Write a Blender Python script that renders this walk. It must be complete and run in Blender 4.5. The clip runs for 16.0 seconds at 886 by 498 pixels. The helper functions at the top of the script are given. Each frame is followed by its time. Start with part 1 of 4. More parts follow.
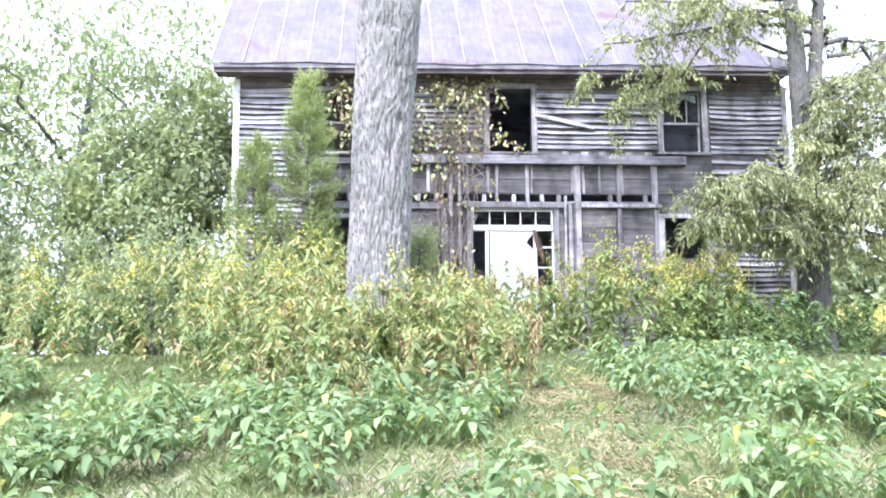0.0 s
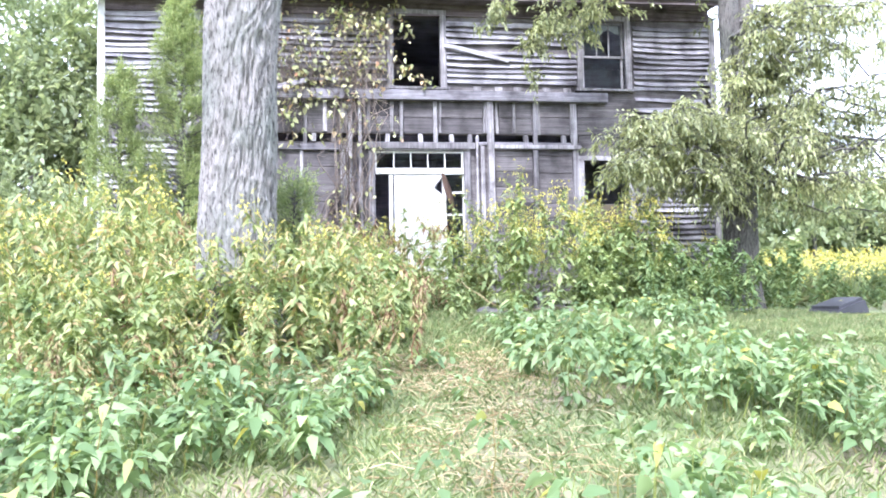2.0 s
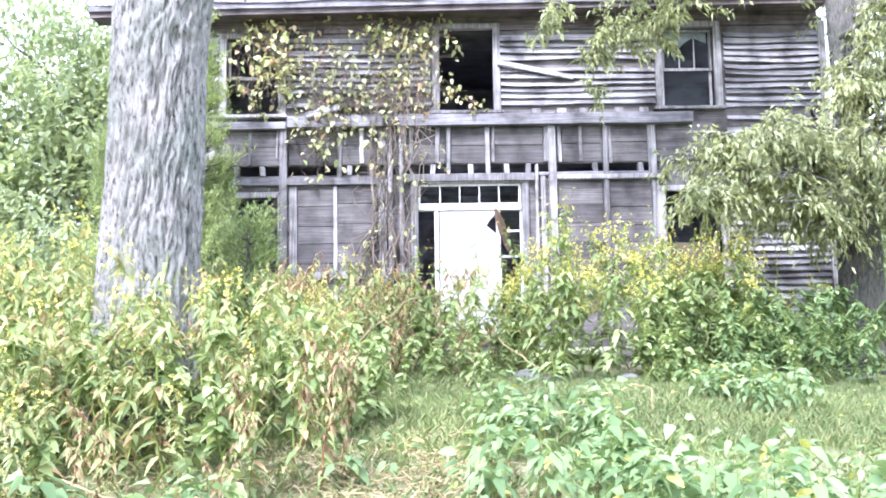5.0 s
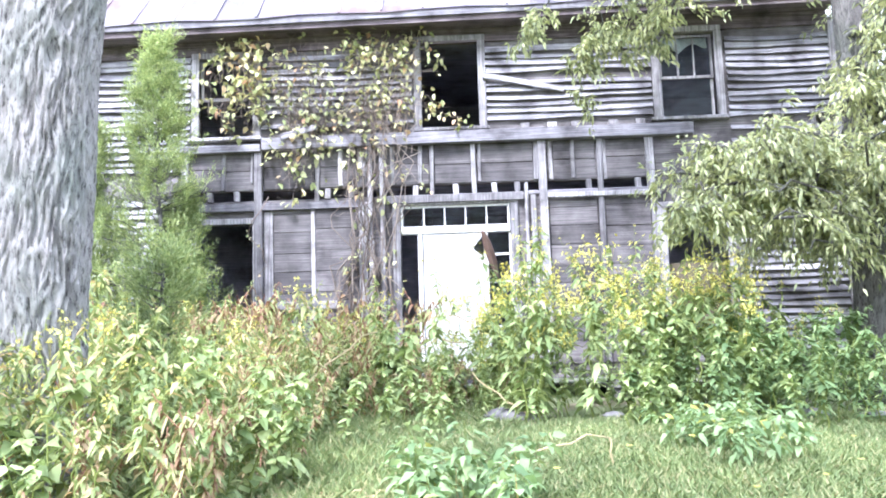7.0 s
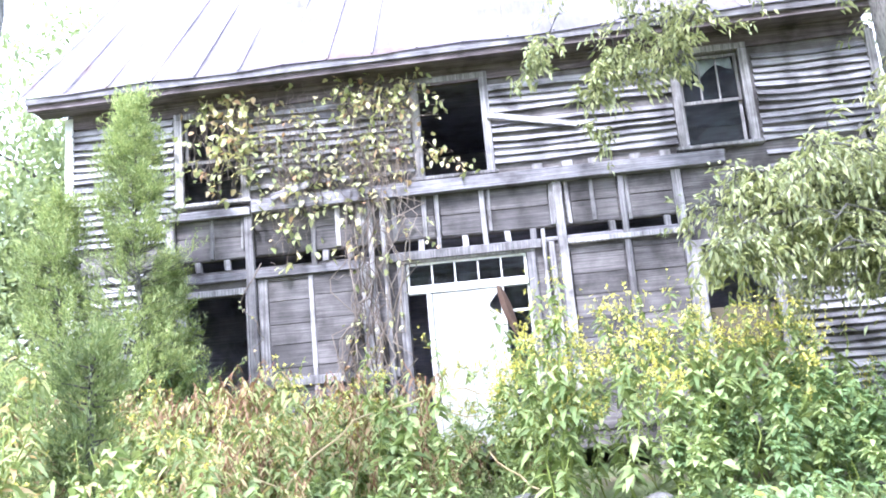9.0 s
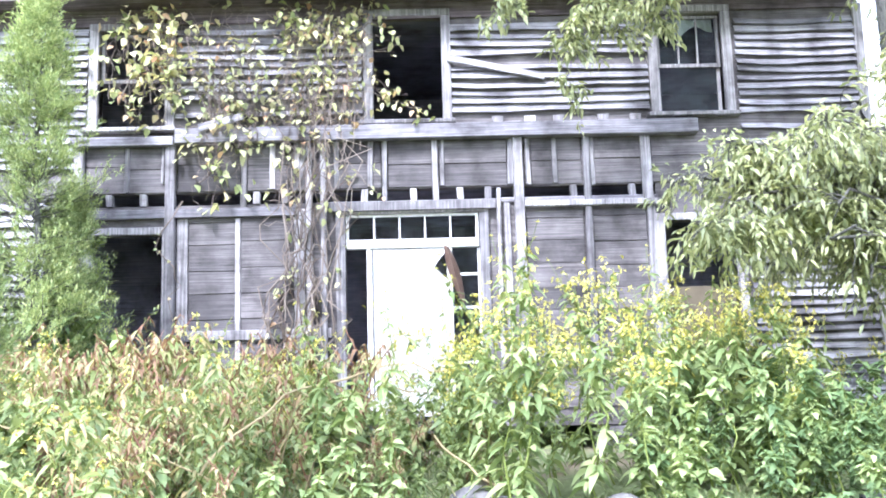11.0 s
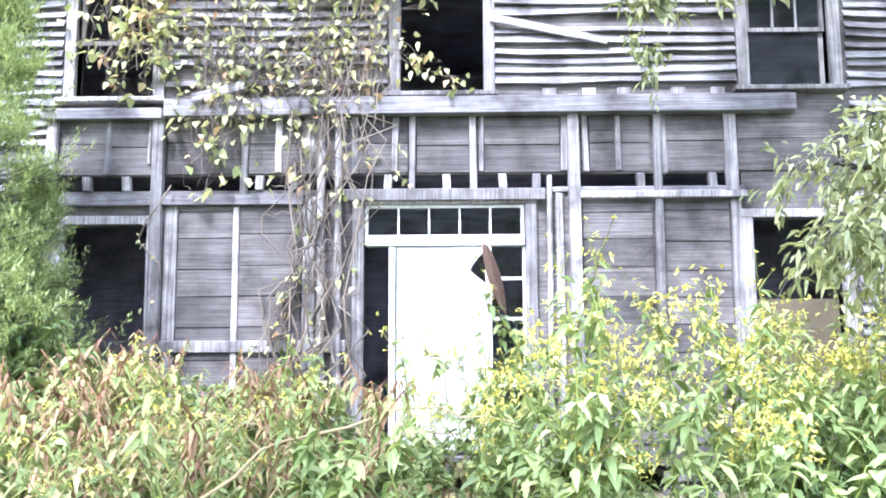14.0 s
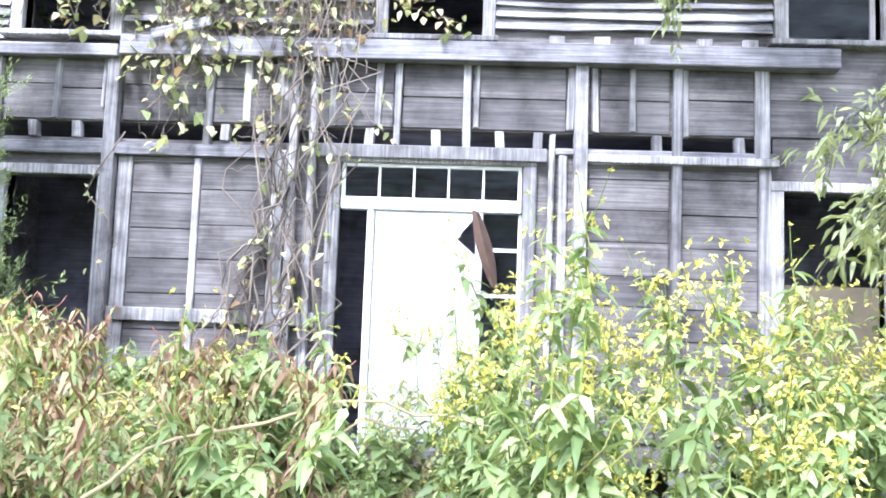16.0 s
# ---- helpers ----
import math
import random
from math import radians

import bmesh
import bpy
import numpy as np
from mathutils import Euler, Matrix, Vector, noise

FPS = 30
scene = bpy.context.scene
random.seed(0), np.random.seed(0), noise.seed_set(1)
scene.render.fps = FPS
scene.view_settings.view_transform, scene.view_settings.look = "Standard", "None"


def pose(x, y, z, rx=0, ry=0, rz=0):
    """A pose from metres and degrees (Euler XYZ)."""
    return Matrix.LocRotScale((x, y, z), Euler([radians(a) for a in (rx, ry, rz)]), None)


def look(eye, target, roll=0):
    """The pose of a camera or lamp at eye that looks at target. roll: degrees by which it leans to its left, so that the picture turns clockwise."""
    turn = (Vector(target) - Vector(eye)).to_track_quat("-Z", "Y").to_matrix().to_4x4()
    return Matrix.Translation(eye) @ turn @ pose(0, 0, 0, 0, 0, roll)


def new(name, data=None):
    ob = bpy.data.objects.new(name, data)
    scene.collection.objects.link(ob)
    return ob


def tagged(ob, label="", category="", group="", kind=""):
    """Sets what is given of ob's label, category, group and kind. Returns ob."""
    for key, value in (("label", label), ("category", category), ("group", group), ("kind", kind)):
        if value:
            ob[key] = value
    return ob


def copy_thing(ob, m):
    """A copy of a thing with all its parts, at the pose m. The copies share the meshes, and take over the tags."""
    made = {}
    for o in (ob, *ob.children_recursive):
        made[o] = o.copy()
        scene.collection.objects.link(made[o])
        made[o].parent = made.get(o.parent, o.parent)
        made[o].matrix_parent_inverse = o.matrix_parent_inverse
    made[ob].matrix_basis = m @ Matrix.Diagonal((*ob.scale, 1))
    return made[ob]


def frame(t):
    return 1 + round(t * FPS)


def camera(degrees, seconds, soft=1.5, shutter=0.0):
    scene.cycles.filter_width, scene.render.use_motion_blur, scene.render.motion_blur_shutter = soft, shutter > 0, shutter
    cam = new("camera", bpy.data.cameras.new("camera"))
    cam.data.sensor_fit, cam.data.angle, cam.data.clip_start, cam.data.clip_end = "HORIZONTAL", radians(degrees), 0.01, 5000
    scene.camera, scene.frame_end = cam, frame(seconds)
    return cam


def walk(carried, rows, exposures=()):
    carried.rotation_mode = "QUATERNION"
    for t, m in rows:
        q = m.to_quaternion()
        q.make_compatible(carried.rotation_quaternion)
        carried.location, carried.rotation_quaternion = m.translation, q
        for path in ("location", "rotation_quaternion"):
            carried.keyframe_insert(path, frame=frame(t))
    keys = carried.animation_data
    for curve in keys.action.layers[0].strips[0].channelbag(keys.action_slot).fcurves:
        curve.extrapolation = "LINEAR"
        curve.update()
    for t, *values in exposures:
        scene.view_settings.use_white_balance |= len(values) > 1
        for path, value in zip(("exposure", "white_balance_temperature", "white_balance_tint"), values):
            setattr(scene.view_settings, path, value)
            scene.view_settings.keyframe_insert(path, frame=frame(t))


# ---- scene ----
cam = camera(55.0, 16.0, soft=1.9)
# seconds, eye x, y, z, yaw, pitch, roll
ROWS = [
    (0.0, -0.086, 0.106, 1.457, -4.18, 7.13, 0.37),
    (0.5, 0.072, 0.404, 1.580, -5.06, 4.78, 2.22),
    (1.0, 0.032, 0.842, 1.578, -8.20, 3.90, 2.60),
    (1.5, 0.352, 1.163, 1.567, -9.35, 1.68, 0.64),
    (2.0, 0.537, 1.570, 1.701, -8.94, 3.19, 1.12),
    (2.5, 0.636, 1.978, 1.760, -10.37, 3.92, 1.82),
    (3.0, 0.947, 2.311, 1.770, -9.23, 4.40, 3.23),
    (3.5, 1.329, 2.485, 1.764, -11.05, 0.82, 0.19),
    (4.0, 1.500, 2.977, 1.812, -6.95, 2.29, -0.43),
    (4.5, 1.708, 3.283, 1.866, -2.46, 4.73, 0.51),
    (7.0, 2.709, 4.288, 2.058, 1.98, 7.43, 1.70),
    (7.5, 2.794, 4.588, 2.106, 4.93, 7.25, 3.59),
    (8.0, 2.793, 4.941, 2.208, 4.21, 6.77, 0.89),
    (8.5, 2.680, 5.140, 2.419, 2.68, 10.07, 2.65),
    (9.0, 2.972, 5.488, 2.262, 4.78, 11.26, 4.99),
    (9.5, 2.872, 5.727, 2.324, -0.01, 11.52, 3.52),
    (12.0, 2.584, 6.987, 2.579, 0.53, 5.67, -0.63),
    (12.5, 2.569, 7.265, 2.630, 3.03, 8.18, -0.54),
    (13.0, 2.670, 7.572, 2.676, -0.70, 9.54, -0.29),
    (13.5, 2.683, 7.854, 2.691, 2.27, 8.38, -0.68),
    (14.0, 2.663, 8.167, 2.794, 1.08, 7.22, 0.22),
    (14.5, 2.701, 8.384, 2.765, 2.53, 7.71, 1.15),
    (15.0, 2.910, 8.691, 2.855, 4.08, 7.61, 0.48),
    (15.5, 2.976, 8.926, 2.832, 3.76, 6.71, -0.62),
    (16.0, 2.959, 9.171, 2.835, 2.20, 5.59, -2.08),
]
walk(cam, [(t, pose(x, y, z, 90 + p, r, w)) for t, x, y, z, w, p, r in ROWS],
     exposures=[(0.0, 2.12, 5450, 18), (3.5, 2.38, 5430, 18), (7.0, 2.49, 5380, 16), (12.0, 2.62, 5320, 16), (16.0, 2.58, 5320, 13)])

# ---- light: thin bright overcast, a soft sun from behind the walker's shoulder ----
SUN_EL, SUN_AZ = 48.0, 205.0   # azimuth clockwise from +y
world = bpy.data.worlds.new("world")
scene.world = world
world.use_nodes = True
wn, wl = world.node_tree.nodes, world.node_tree.links
wn.clear()
sky = wn.new("ShaderNodeTexSky")
sky.sky_type, sky.sun_disc = "NISHITA", False
sky.sun_elevation, sky.sun_rotation = radians(SUN_EL), radians(SUN_AZ)
sky.air_density, sky.dust_density, sky.ozone_density = 1.0, 4.0, 1.0
veil = wn.new("ShaderNodeMix")          # cloud veil: pulls the blue sky towards white
veil.data_type = "RGBA"
veil.inputs[0].default_value = 0.75
veil.inputs[7].default_value = (10.0, 10.2, 10.6, 1)
bg = wn.new("ShaderNodeBackground")
bg.inputs[1].default_value = 0.10
wo = wn.new("ShaderNodeOutputWorld")
wl.new(sky.outputs[0], veil.inputs[6])
wl.new(veil.outputs[2], bg.inputs[0])
wl.new(bg.outputs[0], wo.inputs[0])
sun = new("sun", bpy.data.lights.new("sun", "SUN"))
sun.data.energy, sun.data.angle, sun.data.color = 2.2, radians(12), (1.0, 0.95, 0.88)
sd = Vector((math.sin(radians(SUN_AZ)) * math.cos(radians(SUN_EL)), math.cos(radians(SUN_AZ)) * math.cos(radians(SUN_EL)), math.sin(radians(SUN_EL))))
sun.matrix_world = look(sd * 60, (0, 0, 0))

# ---- materials ----
def nodes_of(name):
    m = bpy.data.materials.new(name)
    m.use_nodes = True
    nt = m.node_tree
    b = next(n for n in nt.nodes if n.type == "BSDF_PRINCIPLED")
    return m, nt, nt.nodes, nt.links, b


def ramp(nt, stops):
    r = nt.nodes.new("ShaderNodeValToRGB")
    e = r.color_ramp.elements
    while len(e) < len(stops):
        e.new(0.5)
    for k, (p, c) in zip(e, stops):
        k.position, k.color = p, (*c, 1)
    return r


def coords(nt, scale):
    t = nt.nodes.new("ShaderNodeTexCoord")
    m = nt.nodes.new("ShaderNodeMapping")
    m.inputs["Scale"].default_value = scale
    nt.links.new(t.outputs["Object"], m.inputs[0])
    return m


def noise_tex(nt, src, scale, detail=5, rough=0.6):
    n = nt.nodes.new("ShaderNodeTexNoise")
    n.inputs["Scale"].default_value, n.inputs["Detail"].default_value, n.inputs["Roughness"].default_value = scale, detail, rough
    nt.links.new(src.outputs[0], n.inputs["Vector"])
    return n


def mixc(nt, fac, a, b, mode="MIX"):
    m = nt.nodes.new("ShaderNodeMix")
    m.data_type, m.blend_type = "RGBA", mode
    for sock, val in ((0, fac), (6, a), (7, b)):
        if isinstance(val, (int, float)):
            m.inputs[sock].default_value = val
        elif isinstance(val, tuple):
            m.inputs[sock].default_value = (*val, 1)
        else:
            nt.links.new(val, m.inputs[sock])
    return m.outputs[2]


def bump(nt, b, height, strength, dist=0.01):
    n = nt.nodes.new("ShaderNodeBump")
    n.inputs["Strength"].default_value, n.inputs["Distance"].default_value = strength, dist
    nt.links.new(height, n.inputs["Height"])
    nt.links.new(n.outputs[0], b.inputs["Normal"])


def wood(name, dark, mid, light, axis="x", rough=0.85):
    """Weathered boards: grain along the axis, blotches, and a shade of their own for each board."""
    m, nt, N, L, b = nodes_of(name)
    sc = {"x": (1.2, 30, 45), "z": (45, 30, 1.2)}[axis]
    grain = noise_tex(nt, coords(nt, sc), 1.0, 6, 0.7)
    blot = noise_tex(nt, coords(nt, (1, 1, 1)), 2.3, 5, 0.6)
    info = N.new("ShaderNodeObjectInfo")
    r = ramp(nt, [(0.28, dark), (0.5, mid), (0.72, light)])
    L.new(grain.outputs[0], r.inputs[0])
    r2 = ramp(nt, [(0.32, (0.34, 0.32, 0.32)), (0.5, (0.9, 0.88, 0.87)), (0.68, (1.3, 1.29, 1.28))])
    L.new(blot.outputs[0], r2.inputs[0])
    c = mixc(nt, 1.0, r.outputs[0], r2.outputs[0], "MULTIPLY")
    r3 = ramp(nt, [(0.0, (0.55, 0.54, 0.55)), (0.5, (0.95, 0.94, 0.94)), (1.0, (1.3, 1.28, 1.27))])
    L.new(info.outputs["Random"], r3.inputs[0])
    L.new(mixc(nt, 1.0, c, r3.outputs[0], "MULTIPLY"), b.inputs["Base Color"])
    b.inputs["Roughness"].default_value = rough
    bump(nt, b, grain.outputs[0], 0.6, 0.006)
    return m


def leafy(name, stops, rough=0.5, through_light=0.35, big=0.8):
    """Leaves: a shade for each leaf, patches over the whole stand, light passing through."""
    m, nt, N, L, b = nodes_of(name)
    geo = N.new("ShaderNodeNewGeometry")
    r = ramp(nt, stops)
    L.new(geo.outputs["Random Per Island"], r.inputs[0])
    patch = noise_tex(nt, coords(nt, (1, 1, 1)), big, 3)
    r2 = ramp(nt, [(0.3, (0.7, 0.72, 0.7)), (0.7, (1.2, 1.18, 1.1))])
    L.new(patch.outputs[0], r2.inputs[0])
    c = mixc(nt, 1.0, r.outputs[0], r2.outputs[0], "MULTIPLY")
    L.new(c, b.inputs["Base Color"])
    b.inputs["Roughness"].default_value = rough
    b.inputs["Specular IOR Level"].default_value = 0.3
    tr = N.new("ShaderNodeBsdfTranslucent")
    L.new(mixc(nt, 1.0, c, (1.15, 1.12, 0.8), "MULTIPLY"), tr.inputs[0])
    mx = N.new("ShaderNodeMixShader")
    mx.inputs[0].default_value = through_light
    out = next(n for n in N if n.type == "OUTPUT_MATERIAL")
    L.new(b.outputs[0], mx.inputs[1])
    L.new(tr.outputs[0], mx.inputs[2])
    L.new(mx.outputs[0], out.inputs[0])
    return m


def plain(name, a, c, scale=6.0, rough=0.7, metal=0.0, bumps=0.2, stretch=(1, 1, 1)):
    m, nt, N, L, b = nodes_of(name)
    n1 = noise_tex(nt, coords(nt, stretch), scale, 6, 0.65)
    r = ramp(nt, [(0.3, a), (0.7, c)])
    L.new(n1.outputs[0], r.inputs[0])
    L.new(r.outputs[0], b.inputs["Base Color"])
    b.inputs["Roughness"].default_value, b.inputs["Metallic"].default_value = rough, metal
    bump(nt, b, n1.outputs[0], bumps, 0.01)
    return m


M_SIDING = wood("weathered_siding", (0.09, 0.087, 0.096), (0.30, 0.295, 0.32), (0.54, 0.535, 0.565))
# old planks; their dark tone also gives the shadow between clapboards
M_PLANK = wood("old_planks_and_gap_shade", (0.055, 0.05, 0.052), (0.13, 0.12, 0.124), (0.24, 0.223, 0.222))
# eave boards: purple-brown darkened by the shade under the overhang
M_EAVE = wood("shade_toned_eave_boards", (0.05, 0.04, 0.045), (0.13, 0.105, 0.115), (0.26, 0.22, 0.23))
M_POST = wood("grey_posts", (0.10, 0.095, 0.10), (0.29, 0.28, 0.29), (0.54, 0.52, 0.53), "z")
M_BEAM = wood("grey_beam", (0.08, 0.077, 0.088), (0.22, 0.212, 0.235), (0.40, 0.39, 0.415))
# interior boards: lifted blue tone carries the haze over the dark openings
M_DARKWOOD = wood("blue_hazed_interior_boards", (0.10, 0.10, 0.14), (0.18, 0.18, 0.24), (0.28, 0.28, 0.34))
M_WHITE = plain("chalky_white_paint", (0.55, 0.54, 0.52), (0.82, 0.81, 0.78), 9, 0.6, 0, 0.15)
M_SHEET = plain("white_vinyl_sheet", (0.78, 0.77, 0.72), (0.88, 0.87, 0.84), 3, 0.45, 0, 0.05)
M_BROWN = plain("brown_backing", (0.13, 0.08, 0.06), (0.24, 0.16, 0.125), 5, 0.85, 0, 0.2)
M_TAN = plain("tan_board", (0.075, 0.06, 0.04), (0.13, 0.105, 0.068), 4, 0.8, 0, 0.2)
M_STONE = plain("fieldstone", (0.06, 0.058, 0.06), (0.20, 0.19, 0.19), 5, 0.9, 0, 0.7)
M_BLACK = plain("black_plastic", (0.012, 0.012, 0.016), (0.04, 0.04, 0.048), 4, 0.5, 0, 0.3)
M_CLOTH = plain("grey_curtain_rag", (0.45, 0.45, 0.47), (0.65, 0.65, 0.66), 8, 0.9, 0, 0.2)
M_STRAW = leafy("dry_straw", [(0.0, (0.22, 0.16, 0.08)), (0.5, (0.42, 0.33, 0.19)), (1.0, (0.60, 0.52, 0.34))], 0.7, 0.15)
M_STEM = leafy("green_stem", [(0.0, (0.10, 0.14, 0.03)), (0.6, (0.20, 0.24, 0.06)), (1.0, (0.26, 0.20, 0.07))], 0.6, 0.05)
M_REDSTEM = leafy("dull_red_stem", [(0.0, (0.14, 0.05, 0.04)), (0.6, (0.26, 0.13, 0.08)), (1.0, (0.34, 0.25, 0.14))], 0.6, 0.05)
M_VINESTEM = leafy("grey_brown_vine_stem", [(0.0, (0.12, 0.09, 0.08)), (1.0, (0.30, 0.25, 0.22))], 0.8, 0.0)
M_GROUNDLEAF = leafy("fresh_green_leaf", [(0.0, (0.12, 0.19, 0.085)), (0.5, (0.22, 0.31, 0.15)), (0.95, (0.32, 0.41, 0.22)), (1.0, (0.45, 0.42, 0.1))], 0.6, 0.42)
M_WEEDLEAF = leafy("yellow_green_leaf", [(0.0, (0.17, 0.22, 0.10)), (0.45, (0.31, 0.37, 0.17)), (0.8, (0.46, 0.47, 0.23)), (0.9, (0.52, 0.42, 0.24)), (1.0, (0.40, 0.24, 0.14))], 0.5, 0.42)
M_GOLDLEAF = leafy("mid_green_leaf", [(0.0, (0.16, 0.22, 0.09)), (0.6, (0.32, 0.40, 0.18)), (1.0, (0.48, 0.54, 0.27))], 0.45, 0.42)
M_DRYLEAF = leafy("withered_leaf", [(0.0, (0.20, 0.12, 0.08)), (0.25, (0.31, 0.20, 0.13)), (0.45, (0.43, 0.35, 0.21)), (0.65, (0.40, 0.42, 0.19)), (1.0, (0.27, 0.34, 0.14))], 0.7, 0.35)
M_VINELEAF = leafy("pale_vine_leaf", [(0.0, (0.28, 0.33, 0.15)), (0.5, (0.50, 0.51, 0.28)), (0.86, (0.68, 0.63, 0.42)), (1.0, (0.48, 0.26, 0.16))], 0.5, 0.35)
M_TREELEAF = leafy("willowy_tree_leaf", [(0.0, (0.20, 0.23, 0.13)), (0.55, (0.37, 0.40, 0.22)), (1.0, (0.56, 0.57, 0.35))], 0.45, 0.42)
# greens paled and desaturated to put bright haze into the leaf colour
M_BACKLEAF = leafy("haze_paled_tree_leaf", [(0.0, (0.20, 0.25, 0.15)), (0.6, (0.32, 0.38, 0.23)), (1.0, (0.44, 0.49, 0.32))], 0.55, 0.5, 0.3)
# darker leaf copy: shade near house and tree put into the green
M_SHRUBLEAF = leafy("shade_darkened_leaf", [(0.0, (0.10, 0.16, 0.07)), (0.7, (0.19, 0.27, 0.12)), (1.0, (0.30, 0.37, 0.17))], 0.5, 0.35)
M_CEDAR = leafy("cedar_needle", [(0.0, (0.19, 0.25, 0.11)), (0.6, (0.34, 0.41, 0.19)), (1.0, (0.50, 0.54, 0.27))], 0.6, 0.38)
M_PETAL = leafy("yellow_petal", [(0.0, (0.55, 0.48, 0.09)), (1.0, (0.78, 0.74, 0.26))], 0.6, 0.3)
M_GRASS = leafy("grass_blade", [(0.0, (0.16, 0.22, 0.10)), (0.7, (0.28, 0.34, 0.16)), (1.0, (0.46, 0.43, 0.26))], 0.5, 0.35)


def bark_mat(name, low, high):
    m, nt, N, L, b = nodes_of(name)
    n1 = noise_tex(nt, coords(nt, (44, 44, 11)), 1.0, 6, 0.75)
    n2 = noise_tex(nt, coords(nt, (1.5, 1.5, 1.0)), 1.5, 4)
    r = ramp(nt, [(0.38, low), (0.47, tuple(0.7 * v for v in high)), (0.66, high)])
    L.new(n1.outputs[0], r.inputs[0])
    r2 = ramp(nt, [(0.35, (0.75, 0.80, 0.74)), (0.65, (1.1, 1.06, 1.04))])
    L.new(n2.outputs[0], r2.inputs[0])
    L.new(mixc(nt, 1.0, r.outputs[0], r2.outputs[0], "MULTIPLY"), b.inputs["Base Color"])
    b.inputs["Roughness"].default_value = 0.9
    bump(nt, b, n1.outputs[0], 1.0, 0.03)
    return m


M_BARK = bark_mat("pale_ridged_bark", (0.06, 0.057, 0.056), (0.37, 0.355, 0.35))
M_BARK2 = bark_mat("dark_bark", (0.045, 0.042, 0.042), (0.17, 0.16, 0.15))


def ground_mat():
    m, nt, N, L, b = nodes_of("grassy_soil")
    a = noise_tex(nt, coords(nt, (1, 1, 1)), 0.7, 5)
    f = noise_tex(nt, coords(nt, (1, 1, 1)), 25, 6, 0.7)
    soil = ramp(nt, [(0.3, (0.14, 0.11, 0.075)), (0.7, (0.34, 0.28, 0.19))])
    L.new(f.outputs[0], soil.inputs[0])
    grass = ramp(nt, [(0.3, (0.10, 0.13, 0.05)), (0.7, (0.22, 0.25, 0.11))])
    L.new(f.outputs[0], grass.inputs[0])
    k = ramp(nt, [(0.38, (0, 0, 0)), (0.52, (1, 1, 1))])
    L.new(a.outputs[0], k.inputs[0])
    L.new(mixc(nt, k.outputs[0], soil.outputs[0], grass.outputs[0]), b.inputs["Base Color"])
    b.inputs["Roughness"].default_value = 0.95
    bump(nt, b, f.outputs[0], 0.8, 0.03)
    return m


M_GROUND = ground_mat()


def tin_mat():
    m, nt, N, L, b = nodes_of("old_tin_roof")
    a = noise_tex(nt, coords(nt, (1, 1, 1)), 1.1, 5)
    f = noise_tex(nt, coords(nt, (14, 2, 2)), 1.0, 6, 0.7)
    r = ramp(nt, [(0.35, (0.24, 0.225, 0.25)), (0.55, (0.33, 0.30, 0.33)), (0.72, (0.25, 0.17, 0.17))])
    L.new(a.outputs[0], r.inputs[0])
    r2 = ramp(nt, [(0.3, (0.75, 0.72, 0.75)), (0.7, (1.1, 1.1, 1.1))])
    L.new(f.outputs[0], r2.inputs[0])
    L.new(mixc(nt, 1.0, r.outputs[0], r2.outputs[0], "MULTIPLY"), b.inputs["Base Color"])
    b.inputs["Roughness"].default_value, b.inputs["Metallic"].default_value = 0.55, 0.15
    bump(nt, b, f.outputs[0], 0.15, 0.01)
    return m


M_TIN = tin_mat()


def glass_mat():
    m, nt, N, L, b = nodes_of("dusty_glass")
    b.inputs["Base Color"].default_value = (0.75, 0.8, 0.8, 1)
    b.inputs["Roughness"].default_value = 0.06
    b.inputs["Transmission Weight"].default_value = 1.0
    b.inputs["IOR"].default_value = 1.16
    return m


M_GLASS = glass_mat()

# ---- mesh helpers ----
rng = np.random.default_rng(7)


def boxes(bm, x0, x1, y0, y1, z0, z1):
    v = [bm.verts.new(p) for p in ((x0, y0, z0), (x1, y0, z0), (x1, y1, z0), (x0, y1, z0), (x0, y0, z1), (x1, y0, z1), (x1, y1, z1), (x0, y1, z1))]
    for f in ((3, 2, 1, 0), (4, 5, 6, 7), (0, 1, 5, 4), (1, 2, 6, 5), (2, 3, 7, 6), (3, 0, 4, 7)):
        bm.faces.new([v[i] for i in f])
    return v


def part(name, bm, material, parent=None, label=""):
    """Links a bmesh (or a ready mesh) as one object under its parent."""
    if isinstance(bm, bpy.types.Mesh):
        me = bm
    else:
        me = bpy.data.meshes.new(name)
        bm.to_mesh(me)
        bm.free()
    if material and not me.materials:
        me.materials.append(material)
    ob = new(name, me)
    ob.parent = parent
    return tagged(ob, label)


def box_part(name, x0, x1, y0, y1, z0, z1, material, parent, label="", lean=0.0, ragged=0.0):
    """A board with softened edges; lean shifts its top along x, ragged splits its ends a little."""
    bm = bmesh.new()
    v = boxes(bm, x0, x1, y0, y1, z0, z1)
    for k in v[4:]:
        k.co.x += lean
    for k in v:
        if ragged:
            k.co.x += random.uniform(-ragged, ragged) * 0.4
            k.co.z += random.uniform(-ragged, ragged)
    w = min(x1 - x0, y1 - y0, z1 - z0)
    bmesh.ops.bevel(bm, geom=bm.edges[:], offset=min(0.008, w * 0.2), segments=1, affect="EDGES")
    return part(name, bm, material, parent, label)


def empty(name, at, label, category, group="", kind=""):
    ob = new(name)
    ob.location = at
    return tagged(ob, label, category, group, kind)


